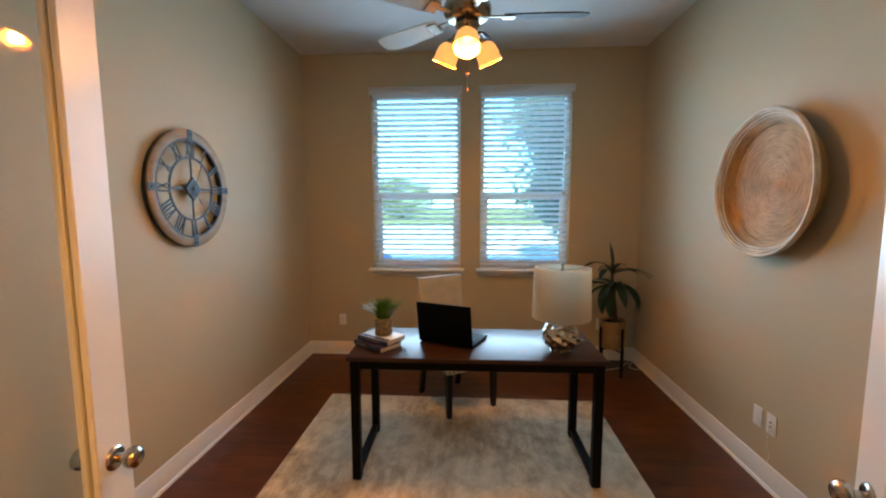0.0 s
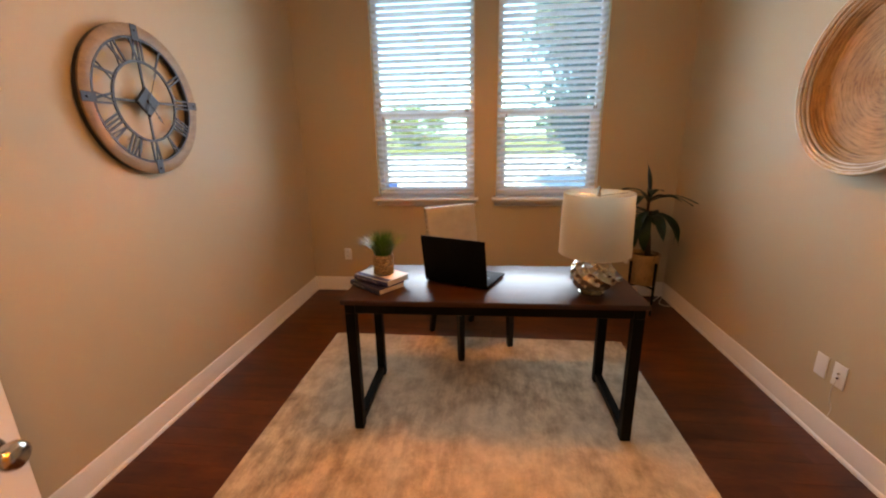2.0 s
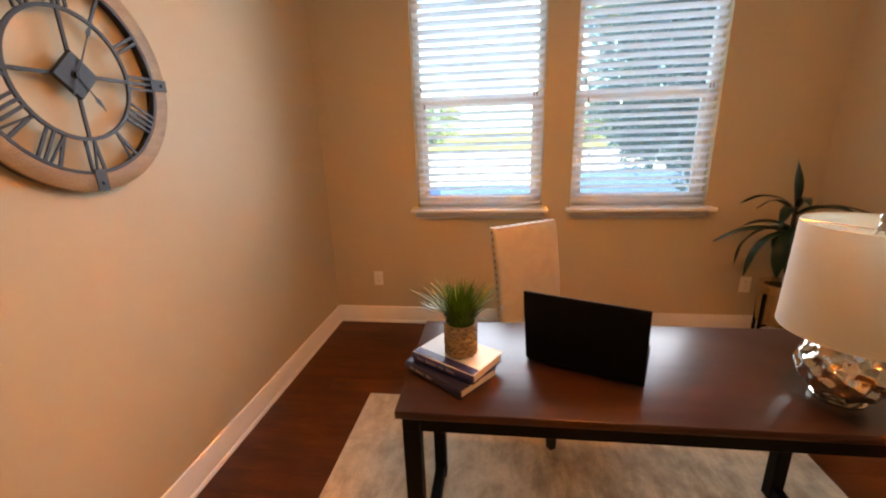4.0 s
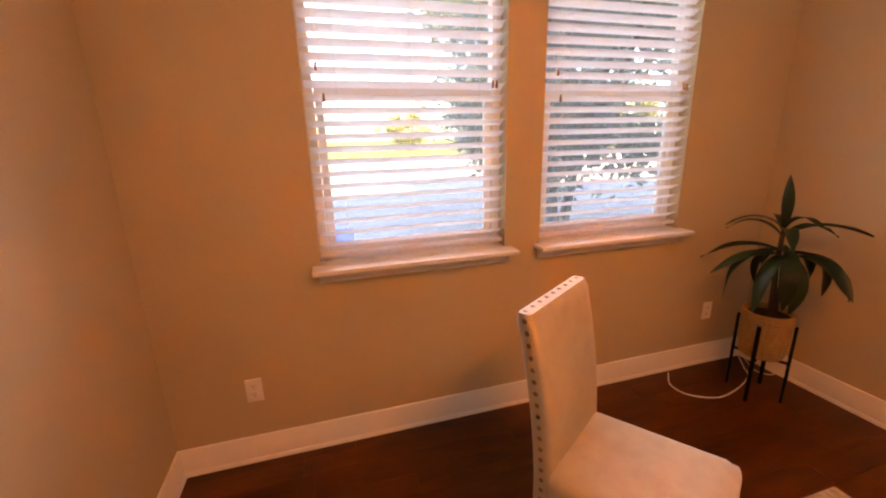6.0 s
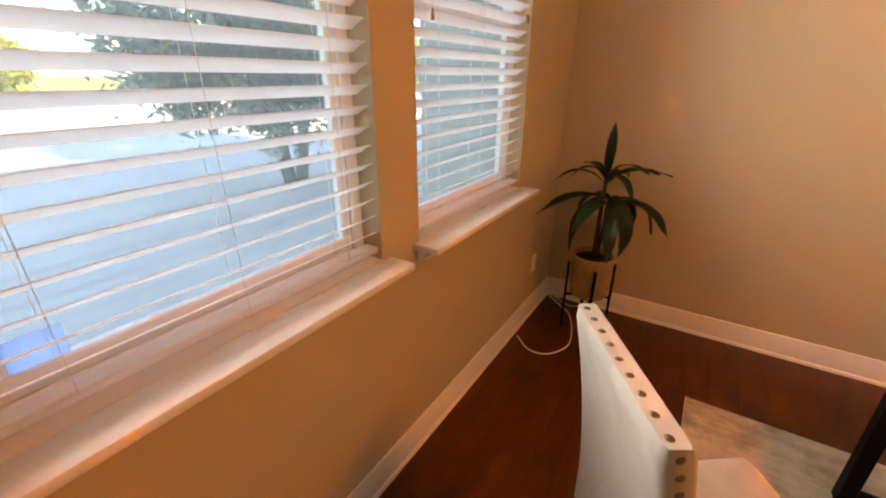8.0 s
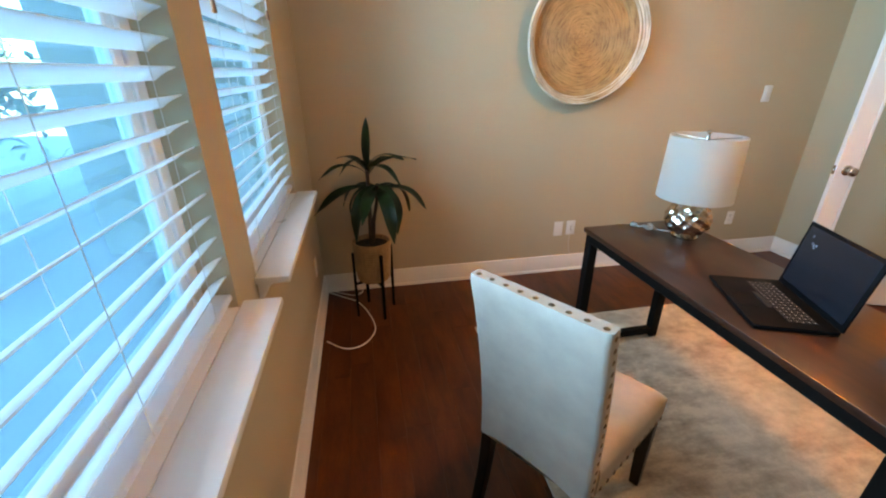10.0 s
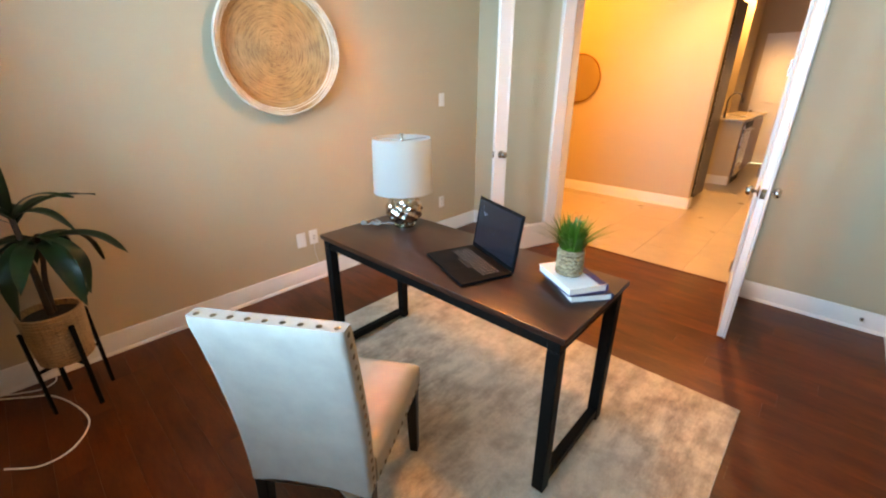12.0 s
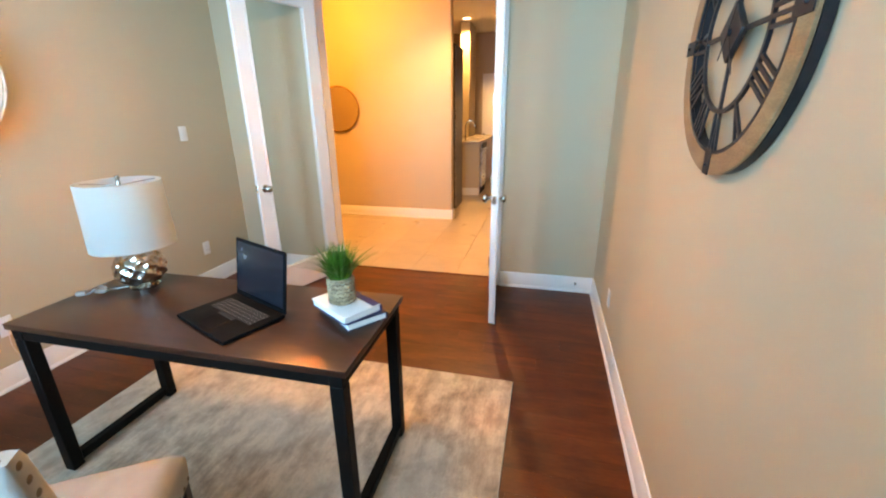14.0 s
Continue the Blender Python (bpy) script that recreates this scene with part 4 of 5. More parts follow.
add_box(bm, -0.055, 0.137, 0.0172, 0.055, 0.152, 0.0190)
part("keyboard", bm, M_KEY, base, "black keys with pale legends")
part("key_legends", bl, M_LEGEND, base)
part("touchpad", cuboid(-0.05, 0.166, 0.0172, 0.05, 0.235, 0.0177, 0.0002), M_LAPTOP, base)
lid_m = Matrix.Translation((0, 0.004, 0.014)) @ pose(0, 0, 0, 9)
bm = cuboid(-lw, -0.006, 0.0, lw, 0.002, 0.252, 0.003, segs=2)
lid = part("lid", bm, M_LAPTOP, lap, "black lid tilted slightly back", lid_m)
part("screen", cuboid(-lw + 0.014, 0.0022, 0.022, lw - 0.014, 0.0030, 0.240, 0.0002), M_SCREEN, lid, "dark glossy screen")
bm = bmesh.new()
for x0, z0, x1, z1 in ((0.128, 0.205, 0.132, 0.212), (0.118, 0.180, 0.121, 0.190), (0.106, 0.176, 0.111, 0.186), (0.094, 0.180, 0.098, 0.189), (0.100, 0.172, 0.108, 0.175)):
    add_box(bm, x0, 0.0031, z0, x1, 0.0035, z1)
part("screen_marks", bm, M_MARK, lid)
part("hinge_bar", lathe([(0.006, -0.14), (0.006, 0.14)], 12, pose(0, 0.003, 0.013, 0, 90, 0)), M_LAPTOP, lap)


def book(at, angle, w, d, h, cover, label, bars, top=None):
    """Hardback lying flat; the spine is its -y side."""
    b = thing("book", pose(*at, 0, 0, angle), label, "book", "stacked books")
    bm = cuboid(-w / 2, -d / 2, 0, w / 2, d / 2, 0.003, 0.001)
    part("top_board", cuboid(-w / 2, -d / 2, h - 0.003, w / 2, d / 2, h, 0.001), top or cover, b)
    if top:
        part("cover_band", cuboid(-w / 2 + 0.003, -d / 2 + 0.002, h + 0.0002, w / 2 - 0.003, -d / 2 + 0.034, h + 0.0008), cover, b, "blue-violet printed band")
    prof = [(-d / 2 + 0.001, 0.0005), (-d / 2 - 0.003, h * 0.25), (-d / 2 - 0.004, h * 0.5), (-d / 2 - 0.003, h * 0.75), (-d / 2 + 0.001, h - 0.0005), (-d / 2 + 0.003, h - 0.003), (-d / 2 + 0.003, 0.003)]
    part("bottom_board", bm, cover, b)
    part("spine", extrude_profile(prof, "x", -w / 2, w / 2), cover, b)
    bm = cuboid(-w / 2 + 0.005, -d / 2 + 0.0035, 0.0031, w / 2 - 0.005, d / 2 - 0.005, h - 0.0031)
    part("page_block", bm, M_PAGES, b, "off-white page block")
    if bars:
        bm = bmesh.new()
        x = -w * 0.40
        for k in bars:  # words of short upright strokes
            for q in range(k):
                add_box(bm, x, -d / 2 - 0.0048, h * 0.38, x + 0.0034, -d / 2 - 0.0036, h * (0.64 if q else 0.70))
                x += 0.0064
            x += 0.009
        part("spine_lettering", bm, M_LETTER, b, "faint pale spine lettering")
    return b


book((1.184, -1.872, 0.7595), -38, 0.246, 0.168, 0.030, M_NAVY, "dark navy hardback book lying on the desk", (3, 6, 4))
book((1.204, -1.852, 0.7905), -31, 0.240, 0.165, 0.031, M_BLUE, "white hardback book with blue-violet spine lying on another book", (4, 7, 3, 5), mat("book_white", (0.74, 0.71, 0.66), 0.5, var=0.03))


def grass_pot(at):
    g = thing("potted_grass", Matrix.Translation(at), "small artificial grass plant in a woven seagrass pot on the books", "potted plant")
    prof = [(0.0, 0.0005), (0.045, 0.0005), (0.0475, 0.004), (0.049, 0.100), (0.0465, 0.1035), (0.043, 0.1), (0.042, 0.09), (0.0, 0.09)]
    pot = part("pot", lathe(prof, 40), M_BRAIDSHADE, g, "braided seagrass pot", smooth=60)
    bm = bmesh.new()
    rnd = random.Random(17)
    rows, per = 6, 15
    for i in range(rows):
        z = 0.0105 + 0.0165 * i
        for j in range(per):
            a = 2 * math.pi * (j + 0.5 * (i % 2) + rnd.uniform(-0.08, 0.08)) / per
            m = pose(0, 0, 0, 0, 0, math.degrees(a)) @ Matrix.Translation((0.0492 + 0.00012 * i, 0, z)) @ pose(0, 0, 0, (24 if i % 2 else -24) + rnd.uniform(-8, 8)) @ Matrix.Diagonal((0.0046, 0.0135, 0.0078 * rnd.uniform(0.85, 1.1), 1))
            bmesh.ops.create_icosphere(bm, subdivisions=2, radius=1, matrix=m)
    part("braid", bm, M_WEAVE, pot, "thick twisted seagrass strands", smooth=180)
    part("top_band", tube([(0.0475 * math.cos(2 * math.pi * q / 48), 0.0475 * math.sin(2 * math.pi * q / 48), 0.103) for q in range(48)], 0.0034, 8, True), M_WEAVE, pot)
    bm = bmesh.new()
    rnd = random.Random(7)
    for _ in range(380):
        a, r = rnd.uniform(0, 2 * math.pi), 0.038 * math.sqrt(rnd.random())
        lean = rnd.uniform(0.05, 0.78) * (0.4 + r / 0.038)
        hgt = rnd.uniform(0.085, 0.168) * (1 - 0.2 * lean)
        if rnd.random() < 0.06:
            lean, hgt = rnd.uniform(0.9, 1.2), 0.13
        wd = rnd.uniform(0.0026, 0.0052)
        c, s = math.cos(a), math.sin(a)
        b0 = Vector((r * c, r * s, 0.088))
        out = Vector((c, s, 0)).lerp(Vector((math.cos(a + rnd.uniform(-1, 1)), math.sin(a + rnd.uniform(-1, 1)), 0)), 0.6)
        side = Vector((-out.y, out.x, 0)).normalized() * wd
        prev = None
        for i in range(6):
            t = i / 5
            p = b0 + Vector((0, 0, hgt * (t - 0.22 * lean * t * t))) + out * (lean * hgt * t ** 1.7)
            q = side * (1 - t) ** 0.6 + side * 0.02
            row = (bm.verts.new(p - q), bm.verts.new(p + Vector((0, 0, 0.0006)) + out * 0.0007), bm.verts.new(p + q))
            if prev:
                bm.faces.new((prev[0], prev[1], row[1], row[0]))
                bm.faces.new((prev[1], prev[2], row[2], row[1]))
            prev = row
    part("grass", bm, M_GRASS, g, "dense bright green blades", smooth=0)
    return g


grass_pot(Vector((1.216, -1.850, 0.8225)))

# ---- floor plant ----


def floor_plant(at):
    p = thing("floor_plant", Matrix.Translation(at), "dracaena in a jute rope basket in the room's corner", "potted plant")
    z0 = 0.262
    prof = [(0.0, z0), (0.102, z0)]
    rings = 16
    for i in range(rings):
        z = z0 + 0.002 + 0.0166 * i
        r = 0.102 + 0.016 * (i / rings) ** 0.8
        prof += [(r - 0.003, z), (r + 0.006, z + 0.0045), (r + 0.0072, z + 0.0083), (r + 0.006, z + 0.012), (r - 0.003, z + 0.0166)]
    top = z0 + 0.002 + 0.0166 * rings
    prof += [(0.110, top - 0.002), (0.108, top - 0.035), (0.0, top - 0.035)]
    part("basket_pot", lathe(prof, 56), M_JUTE, p, "coiled jute rope basket", smooth=60)
    bm = bmesh.new()
    bmesh.ops.create_circle(bm, cap_ends=True, radius=0.107, segments=40, matrix=Matrix.Translation((0, 0, top - 0.030)))
    part("soil", bm, M_SOIL, p, "dark moss and soil")
    for (bx, by), (tx, ty, tz), r in (((0.014, 0.0), (-0.022, -0.006, 0.99), 0.015), ((0.030, -0.012), (-0.020, -0.060, 0.90), 0.012)):
        pts = spline([(bx, by, top - 0.04), (bx * 0.6 + tx * 0.3, by * 0.6 + ty * 0.3, 0.66), (tx * 0.8, ty * 0.8, 0.78), (tx, ty, tz)], 7)
        part("cane", tube(pts, r, 9, taper=lambda t: 1.05 - 0.35 * t), M_TRUNK, p, "slender brown cane")
    rnd = random.Random(21)

    def strap(base, az, length, rise, droop, width):
        """Long spatula leaf: a narrow neck, widest past the middle, a short point."""
        bm = bmesh.new()
        out = Vector((math.cos(az), math.sin(az), 0))
        side = Vector((-out.y, out.x, 0))
        n, prev, pos = 14, None, base.copy()
        twist = rnd.uniform(-0.5, 0.5)
        for i in range(n + 1):
            t = i / n
            el = rise - droop * min(1.0, t * 1.25) ** 1.1
            d = out * math.cos(el) + Vector((0, 0, math.sin(el)))
            if i:
                pos = pos + d * (length / n)
            nrm = d.cross(side).normalized()
            ca, sa = math.cos(twist * t), math.sin(twist * t)
            sd, nm = side * ca + nrm * sa, nrm * ca - side * sa
            body = 0.24 + 0.76 * math.sin(0.5 * math.pi * min(1.0, t / 0.5))
            wd = width * body * (1.0 if t < 0.5 else max(0.02, 1 - ((t - 0.5) / 0.5) ** 2.1))
            wav = 0.005 * math.sin(8 * t + az * 3)
            row = [bm.verts.new(pos + sd * (u * wd) + nm * (0.26 * wd * u * u + wav * t * u)) for u in (-1, -0.5, 0, 0.5, 1)]
            if prev:
                for a, b, c, e in zip(prev, prev[1:], row[1:], row):
                    bm.faces.new((a, b, c, e))
            prev = row
        bmesh.ops.solidify(bm, geom=bm.faces[:], thickness=0.0012)
        return bm

    # leaves: foot, compass angle, length, rise, droop, half width
    high, low = (-0.022, -0.006, 0.975), (-0.018, -0.050, 0.875)
    leaves = ((high, 200, 0.29, 1.52, 0.15, 0.024), (high, 255, 0.25, 1.25, 1.5, 0.022), (high, 290, 0.33, 0.80, 1.15, 0.026),
              (high, 318, 0.36, 0.78, 1.05, 0.027), (high, 350, 0.33, 0.75, 1.15, 0.026), (high, 40, 0.26, 0.85, 1.2, 0.024),
              (high, 100, 0.30, 0.95, 1.45, 0.023), (high, 150, 0.29, 1.0, 1.6, 0.024), (high, 225, 0.27, 0.8, 1.6, 0.028),
              (low, 170, 0.41, 0.42, 0.85, 0.032), (low, 192, 0.41, 0.30, 1.45, 0.036), (low, 148, 0.42, 0.25, 1.65, 0.037),
              (low, 120, 0.40, 0.40, 0.95, 0.033), (low, 215, 0.36, 0.05, 1.75, 0.038), (low, 240, 0.34, -0.15, 1.6, 0.038),
              (low, 275, 0.35, 0.45, 1.35, 0.034), (low, 305, 0.36, 0.30, 1.55, 0.036), (low, 335, 0.34, 0.20, 1.75, 0.037),
              (low, 10, 0.33, 0.35, 1.55, 0.034), (low, 60, 0.30, 0.35, 1.5, 0.034), (low, 90, 0.32, 0.05, 1.7, 0.036))
    for foot, deg, ln, rise, droop, wd in leaves:
        az = radians(deg + rnd.uniform(-5, 5))
        b = Vector(foot) + Vector((0, 0, rnd.uniform(-0.025, 0.025)))
        ln, wd = ln * 1.08, wd * 1.12
        tip = b + Vector((math.cos(az), math.sin(az), 0)) * ln * 0.78
        if at.x + tip.x > W - 0.03 or at.y + tip.y > -0.03:
            ln *= 0.8
        part("leaf", strap(b, az, ln, rise, droop + rnd.uniform(-0.12, 0.12), wd), M_LEAF, p, smooth=60)
    s = thing("plant_stand", Matrix.Translation(at), "black metal plant stand holding the jute basket", "plant stand")
    for a in (22, 112, 202, 292):
        c, q = math.cos(radians(a)), math.sin(radians(a))
        leg = part("leg", cuboid(0.1265, -0.010, 0.001, 0.1405, 0.010, 0.47, 0.002, pose(0, 0, 0, 0, 0, a)), M_BLACK, s)
    bm = bmesh.new()
    for a in (22, 112):
        add_box(bm, -0.128, -0.009, 0.245 - (0.004 if a > 50 else 0), 0.128, 0.009, 0.257 - (0.0 if a < 50 else 0.004), 0.001, pose(0, 0, 0, 0, 0, a))
    part("cross_bar", bm, M_BLACK, s)
    return p


floor_plant(Vector((3.100, -0.365, 0)))

# ---- on the walls ----


def wall_clock(at):
    """Skeleton clock; local x is to the right, local y up, local z out of the wall."""
    m = Matrix.Translation(at) @ Matrix(((0, 0, 1, 0), (1, 0, 0, 0), (0, 1, 0, 0), (0, 0, 0, 1)))
    c = thing("wall_clock", m, "large round skeleton wall clock, wooden rim, dark iron roman numerals", "clock")
    part("rim", lathe([(0.300, 0.024), (0.351, 0.024), (0.355, 0.027), (0.355, 0.034), (0.351, 0.037), (0.302, 0.037), (0.300, 0.035), (0.300, 0.024)], 120), M_CLOCKWOOD, c, "light brown wooden rim")
    part("rim_band", lathe([(0.298, 0.002), (0.352, 0.002), (0.354, 0.0235), (0.298, 0.0235), (0.298, 0.002)], 120), M_IRON, c, "dark iron band behind the rim")
    part("numeral_ring", lathe([(0.290, 0.028), (0.299, 0.028), (0.299, 0.0365), (0.290, 0.0365), (0.290, 0.028)], 120), M_IRON, c)
    part("inner_ring", lathe([(0.184, 0.027), (0.195, 0.027), (0.195, 0.036), (0.184, 0.036), (0.184, 0.027)], 96), M_IRON, c)
    for a in (0, 90, 180, 270):
        q = pose(0, 0, 0, 0, 0, a)
        part("spoke", cuboid(0.05, -0.006, 0.028, 0.186, 0.006, 0.035, 0.001, q), M_IRON, c)
        st = part("strap", cuboid(0.284, -0.021, 0.0375, 0.356, 0.021, 0.0405, 0.001, q), M_IRON, c)
        part("bolt", ball(0.006, q @ Matrix.Translation((0.330, 0, 0.0405)), 10, 6), M_IRON, st)
    part("centre_plate", cuboid(-0.052, -0.052, 0.028, 0.052, 0.052, 0.044, 0.003, pose(0, 0, 0, 0, 0, 45)), M_IRON, c, "square iron plate set as a diamond")
    words = ("XII", "I", "II", "III", "IIII", "V", "VI", "VII", "VIII", "IX", "X", "XI")
    wide = {"I": 0.020, "V": 0.038, "X": 0.040}
    for h, word in enumerate(words):
        bm = bmesh.new()
        total = sum(wide[ch] for ch in word)
        x = -total / 2
        lo, hi = 0.195, 0.292
        squeeze = min(1.0, 0.098 / total)

        def bar(xa, xb, wd):
            d = Vector((xb - xa, hi - lo, 0))
            t = Matrix.Translation(((xa + xb) / 2, (lo + hi) / 2, 0.033)) @ pose(0, 0, 0, 0, 0, -math.degrees(math.atan2(d.x, d.y)))
            add_box(bm, -wd / 2, -d.length / 2, -0.003, wd / 2, d.length / 2, 0.003, 0, t)

        for ch in word:
            w = wide[ch] * squeeze
            mid = x * squeeze + w / 2
            if ch == "I":
                bar(mid, mid, 0.0088)
            elif ch == "V":
                bar(mid, mid - w * 0.36, 0.0100)
                bar(mid, mid + w * 0.36, 0.0058)
            else:
                bar(mid + w * 0.36, mid - w * 0.36, 0.0100)
                bar(mid - w * 0.36, mid + w * 0.36, 0.0058)
            x += wide[ch]
        bmesh.ops.transform(bm, matrix=pose(0, 0, 0, 0, 0, -30 * h), verts=bm.verts)
        part("numeral", bm, M_IRON, c, "iron numeral " + word, smooth=0)

    def hand(name, deg, length, tail, z):
        q = pose(0, 0, 0, 0, 0, -deg)
        bm = cuboid(-0.0022, -tail, z, 0.0022, length - 0.02, z + 0.0015, 0, q)
        pts = [(0, length - 0.055), (0.008, length - 0.038), (0, length), (-0.008, length - 0.038)]
        vs = [[bm.verts.new(q @ Vector((x, y, zz))) for x, y in pts] for zz in (z, z + 0.0016)]
        bm.faces.new(vs[0][::-1])
        bm.faces.new(vs[1])
        for i in range(4):
            j = (i + 1) % 4
            bm.faces.new((vs[0][i], vs[0][j], vs[1][j], vs[1][i]))
        part(name, bm, M_IRON, c)

    hand("minute_hand", 27, 0.185, 0.07, 0.049)
    hand("hour_hand", 147, 0.125, 0.02, 0.0465)
    part("hand_boss", lathe([(0.010, 0.044), (0.010, 0.052), (0.0, 0.053)], 16), M_IRON, c)
    return c


wall_clock((0.001, -1.828, 1.710))


def wall_basket(at):
    """Shallow coiled bowl hung flat; local z points out of the wall."""
    m = Matrix.Translation(at) @ Matrix(((0, 0, -1, 0), (-1, 0, 0, 0), (0, 1, 0, 0), (0, 0, 0, 1)))
    b = thing("wall_basket", m, "large round coiled straw basket with whitewashed rim on the wall", "basket")
    prof = [(0.0, 0.016)]
    coils = 52
    for i in range(coils):
        r = 0.325 * (i + 0.5) / coils
        w = 0.325 / coils
        z = 0.013 + 0.012 * (r / 0.325) ** 3
        prof += [(r - 0.32 * w, z + 0.0009), (r, z + 0.0016), (r + 0.32 * w, z + 0.0009), (r + 0.5 * w, z)]
    for i in range(7):
        t = (i + 0.5) / 7
        r, z = 0.328 + 0.068 * t, 0.026 + 0.064 * t
        prof += [(r - 0.005, z - 0.002), (r - 0.0065, z + 0.003), (r - 0.002, z + 0.006)]
    prof += [(0.398, 0.094), (0.404, 0.088)]
    for i in range(6):
        t = 1 - (i + 0.5) / 6
        r, z = 0.330 + 0.070 * t, 0.008 + 0.074 * t
        prof += [(r + 0.006, z + 0.006), (r + 0.007, z + 0.001), (r + 0.001, z - 0.005)]
    prof += [(0.325, 0.003), (0.0, 0.003)]
    wob = lambda a: 1 + 0.012 * math.sin(2 * a + 0.6) + 0.008 * math.sin(3 * a + 2.0)
    lean = lambda x: 1 + 0.28 * max(0.0, x / 0.41) ** 1.5

    def wonky(bm):
        for v in bm.verts:
            v.co.z *= lean(v.co.x)
        return bm

    part("bowl", wonky(lathe(prof, 128, None, wob)), M_COIL, b, "brown coiled straw bowl", smooth=75)
    bm = bmesh.new()
    for k, (r, z, tr) in enumerate(((0.404, 0.096, 0.0075), (0.392, 0.091, 0.0072), (0.380, 0.081, 0.0072), (0.367, 0.069, 0.0070), (0.408, 0.086, 0.0060))):
        n = 120
        add_tube(bm, [(r * wob(2 * math.pi * i / n) * math.cos(2 * math.pi * i / n), r * wob(2 * math.pi * i / n) * math.sin(2 * math.pi * i / n), z + 0.006 * math.sin(2 * (2 * math.pi * i / n) + 0.9)) for i in range(n)], tr, 8, True)
    part("rim", wonky(bm), M_COILRIM, b, "whitewashed coiled rim", smooth=75)
    return b


wall_basket((W - 0.002, -1.845, 1.722))


def wall_plate(name, at, normal, label, category, kind):
    """normal: the angle about z that turns local -y into the wall's outward normal."""
    p = thing(name, pose(*at, 0, 0, normal), label, category, "wall plates")
    part("plate", cuboid(-0.0365, -0.0062, -0.059, 0.0365, -0.0004, 0.059, 0.003, segs=2), M_PLASTIC, p)
    if kind == "outlet":
        for z in (-0.021, 0.021):
            s = part("socket", cuboid(-0.0165, -0.0078, z - 0.0145, 0.0165, -0.0063, z + 0.0145, 0.001), M_PLASTIC, p)
            bm = bmesh.new()
            for x in (-0.0065, 0.0065):
                add_box(bm, x - 0.0012, -0.0083, z - 0.001, x + 0.0012, -0.0079, z + 0.008)
            add_box(bm, -0.002, -0.0083, z - 0.010, 0.002, -0.0079, z - 0.006)
            part("slots", bm, M_SLOT, s)
    elif kind == "switch":
        part("rocker", cuboid(-0.016, -0.0105, -0.033, 0.016, -0.0063, 0.033, 0.0015, pose(0, 0, 0, 3)), M_PLASTIC, p)
    elif kind == "jack":
        for z in (-0.012, 0.012):
            part("jack", lathe([(0.006, 0.0), (0.005, 0.007), (0.0, 0.007)], 12, Matrix.Translation((0, -0.0063, z)) @ pose(0, 0, 0, 90)), M_NICKEL, p)
    for z in ((-0.0495, 0.0495) if kind != "outlet" else (0.0,)):
        part("screw", lathe([(0.003, 0.0), (0.0024, 0.0012), (0.0, 0.0012)], 10, Matrix.Translation((0, -0.0062, z)) @ pose(0, 0, 0, 90)), M_PLASTIC, p)
    return p


wall_plate("outlet", (0.363, 0, 0.383), 0, "white duplex outlet under the window", "outlet", "outlet")
wall_plate("outlet", (3.092, 0, 0.378), 0, "white duplex outlet behind the plant", "outlet", "outlet")
wall_plate("blank_plate", (W, -1.841, 0.369), -90, "white blank wall plate beside an outlet", "wall plate", "blank")
wall_plate("cable_plate", (W, -1.948, 0.372), -90, "white cable jack plate with a thin hanging wire", "wall plate", "jack")
wall_plate("light_switch", (W, -3.452, 1.362), -90, "white rocker light switch near the doors", "light switch", "switch")
wall_plate("outlet", (W, -3.447, 0.352), -90, "white duplex outlet near the doors", "outlet", "outlet")
wall_plate("outlet", (0, -3.190, 0.330), 90, "white duplex outlet near the doors", "outlet", "outlet")

tagged(new("wire", mesh_of("wire", tube(spline([(W - 0.012, -1.948, 0.355), (W - 0.014, -1.938, 0.26), (W - 0.006, -1.953, 0.19), (W - 0.020, -1.958, 0.15), (W - 0.030, -1.973, 0.142)], 6), 0.0018, 6), M_CORD)), "thin white wire hanging from a wall plate", "wire")
pts = spline([(3.405, -0.035, 0.005), (3.36, -0.09, 0.005), (3.30, -0.16, 0.005), (3.23, -0.24, 0.005), (3.05, -0.315, 0.005), (2.86, -0.345, 0.005), (2.72, -0.27, 0.005), (2.70, -0.16, 0.005), (2.79, -0.05, 0.005)], 8)
tagged(new("power_cord", mesh_of("power_cord", tube(pts, 0.0042, 8), M_PLASTIC)), "white cord looping over the wood floor by the plant", "cable")
pts = spline([(3.412, -0.075, 0.005), (3.375, -0.13, 0.005), (3.335, -0.21, 0.005), (3.36, -0.265, 0.005), (3.412, -0.275, 0.005)], 8)
tagged(new("power_cord", mesh_of("power_cord", tube(pts, 0.0035, 8), M_PLASTIC)), "white cord on the floor behind the plant stand", "cable")

stop = thing("door_stop", pose(0.150, -L + 0.015, 0.080), "small spring door stop on the baseboard", "door stop")
part("mount", lathe([(0.011, 0.0005), (0.011, 0.006), (0.0, 0.006)], 14, pose(0, 0, 0, -90)), M_NICKEL, stop)
part("spring", tube([(0.0055 * math.cos(i * 0.8), 0.006 + 0.0008 * i, 0.0055 * math.sin(i * 0.8)) for i in range(70)], 0.0012, 5), M_NICKEL, stop)
part("tip", lathe([(0.008, 0.060), (0.009, 0.072), (0.0, 0.074)], 12, pose(0, 0, 0, -90)), M_PLASTIC, stop, "white rubber tip")

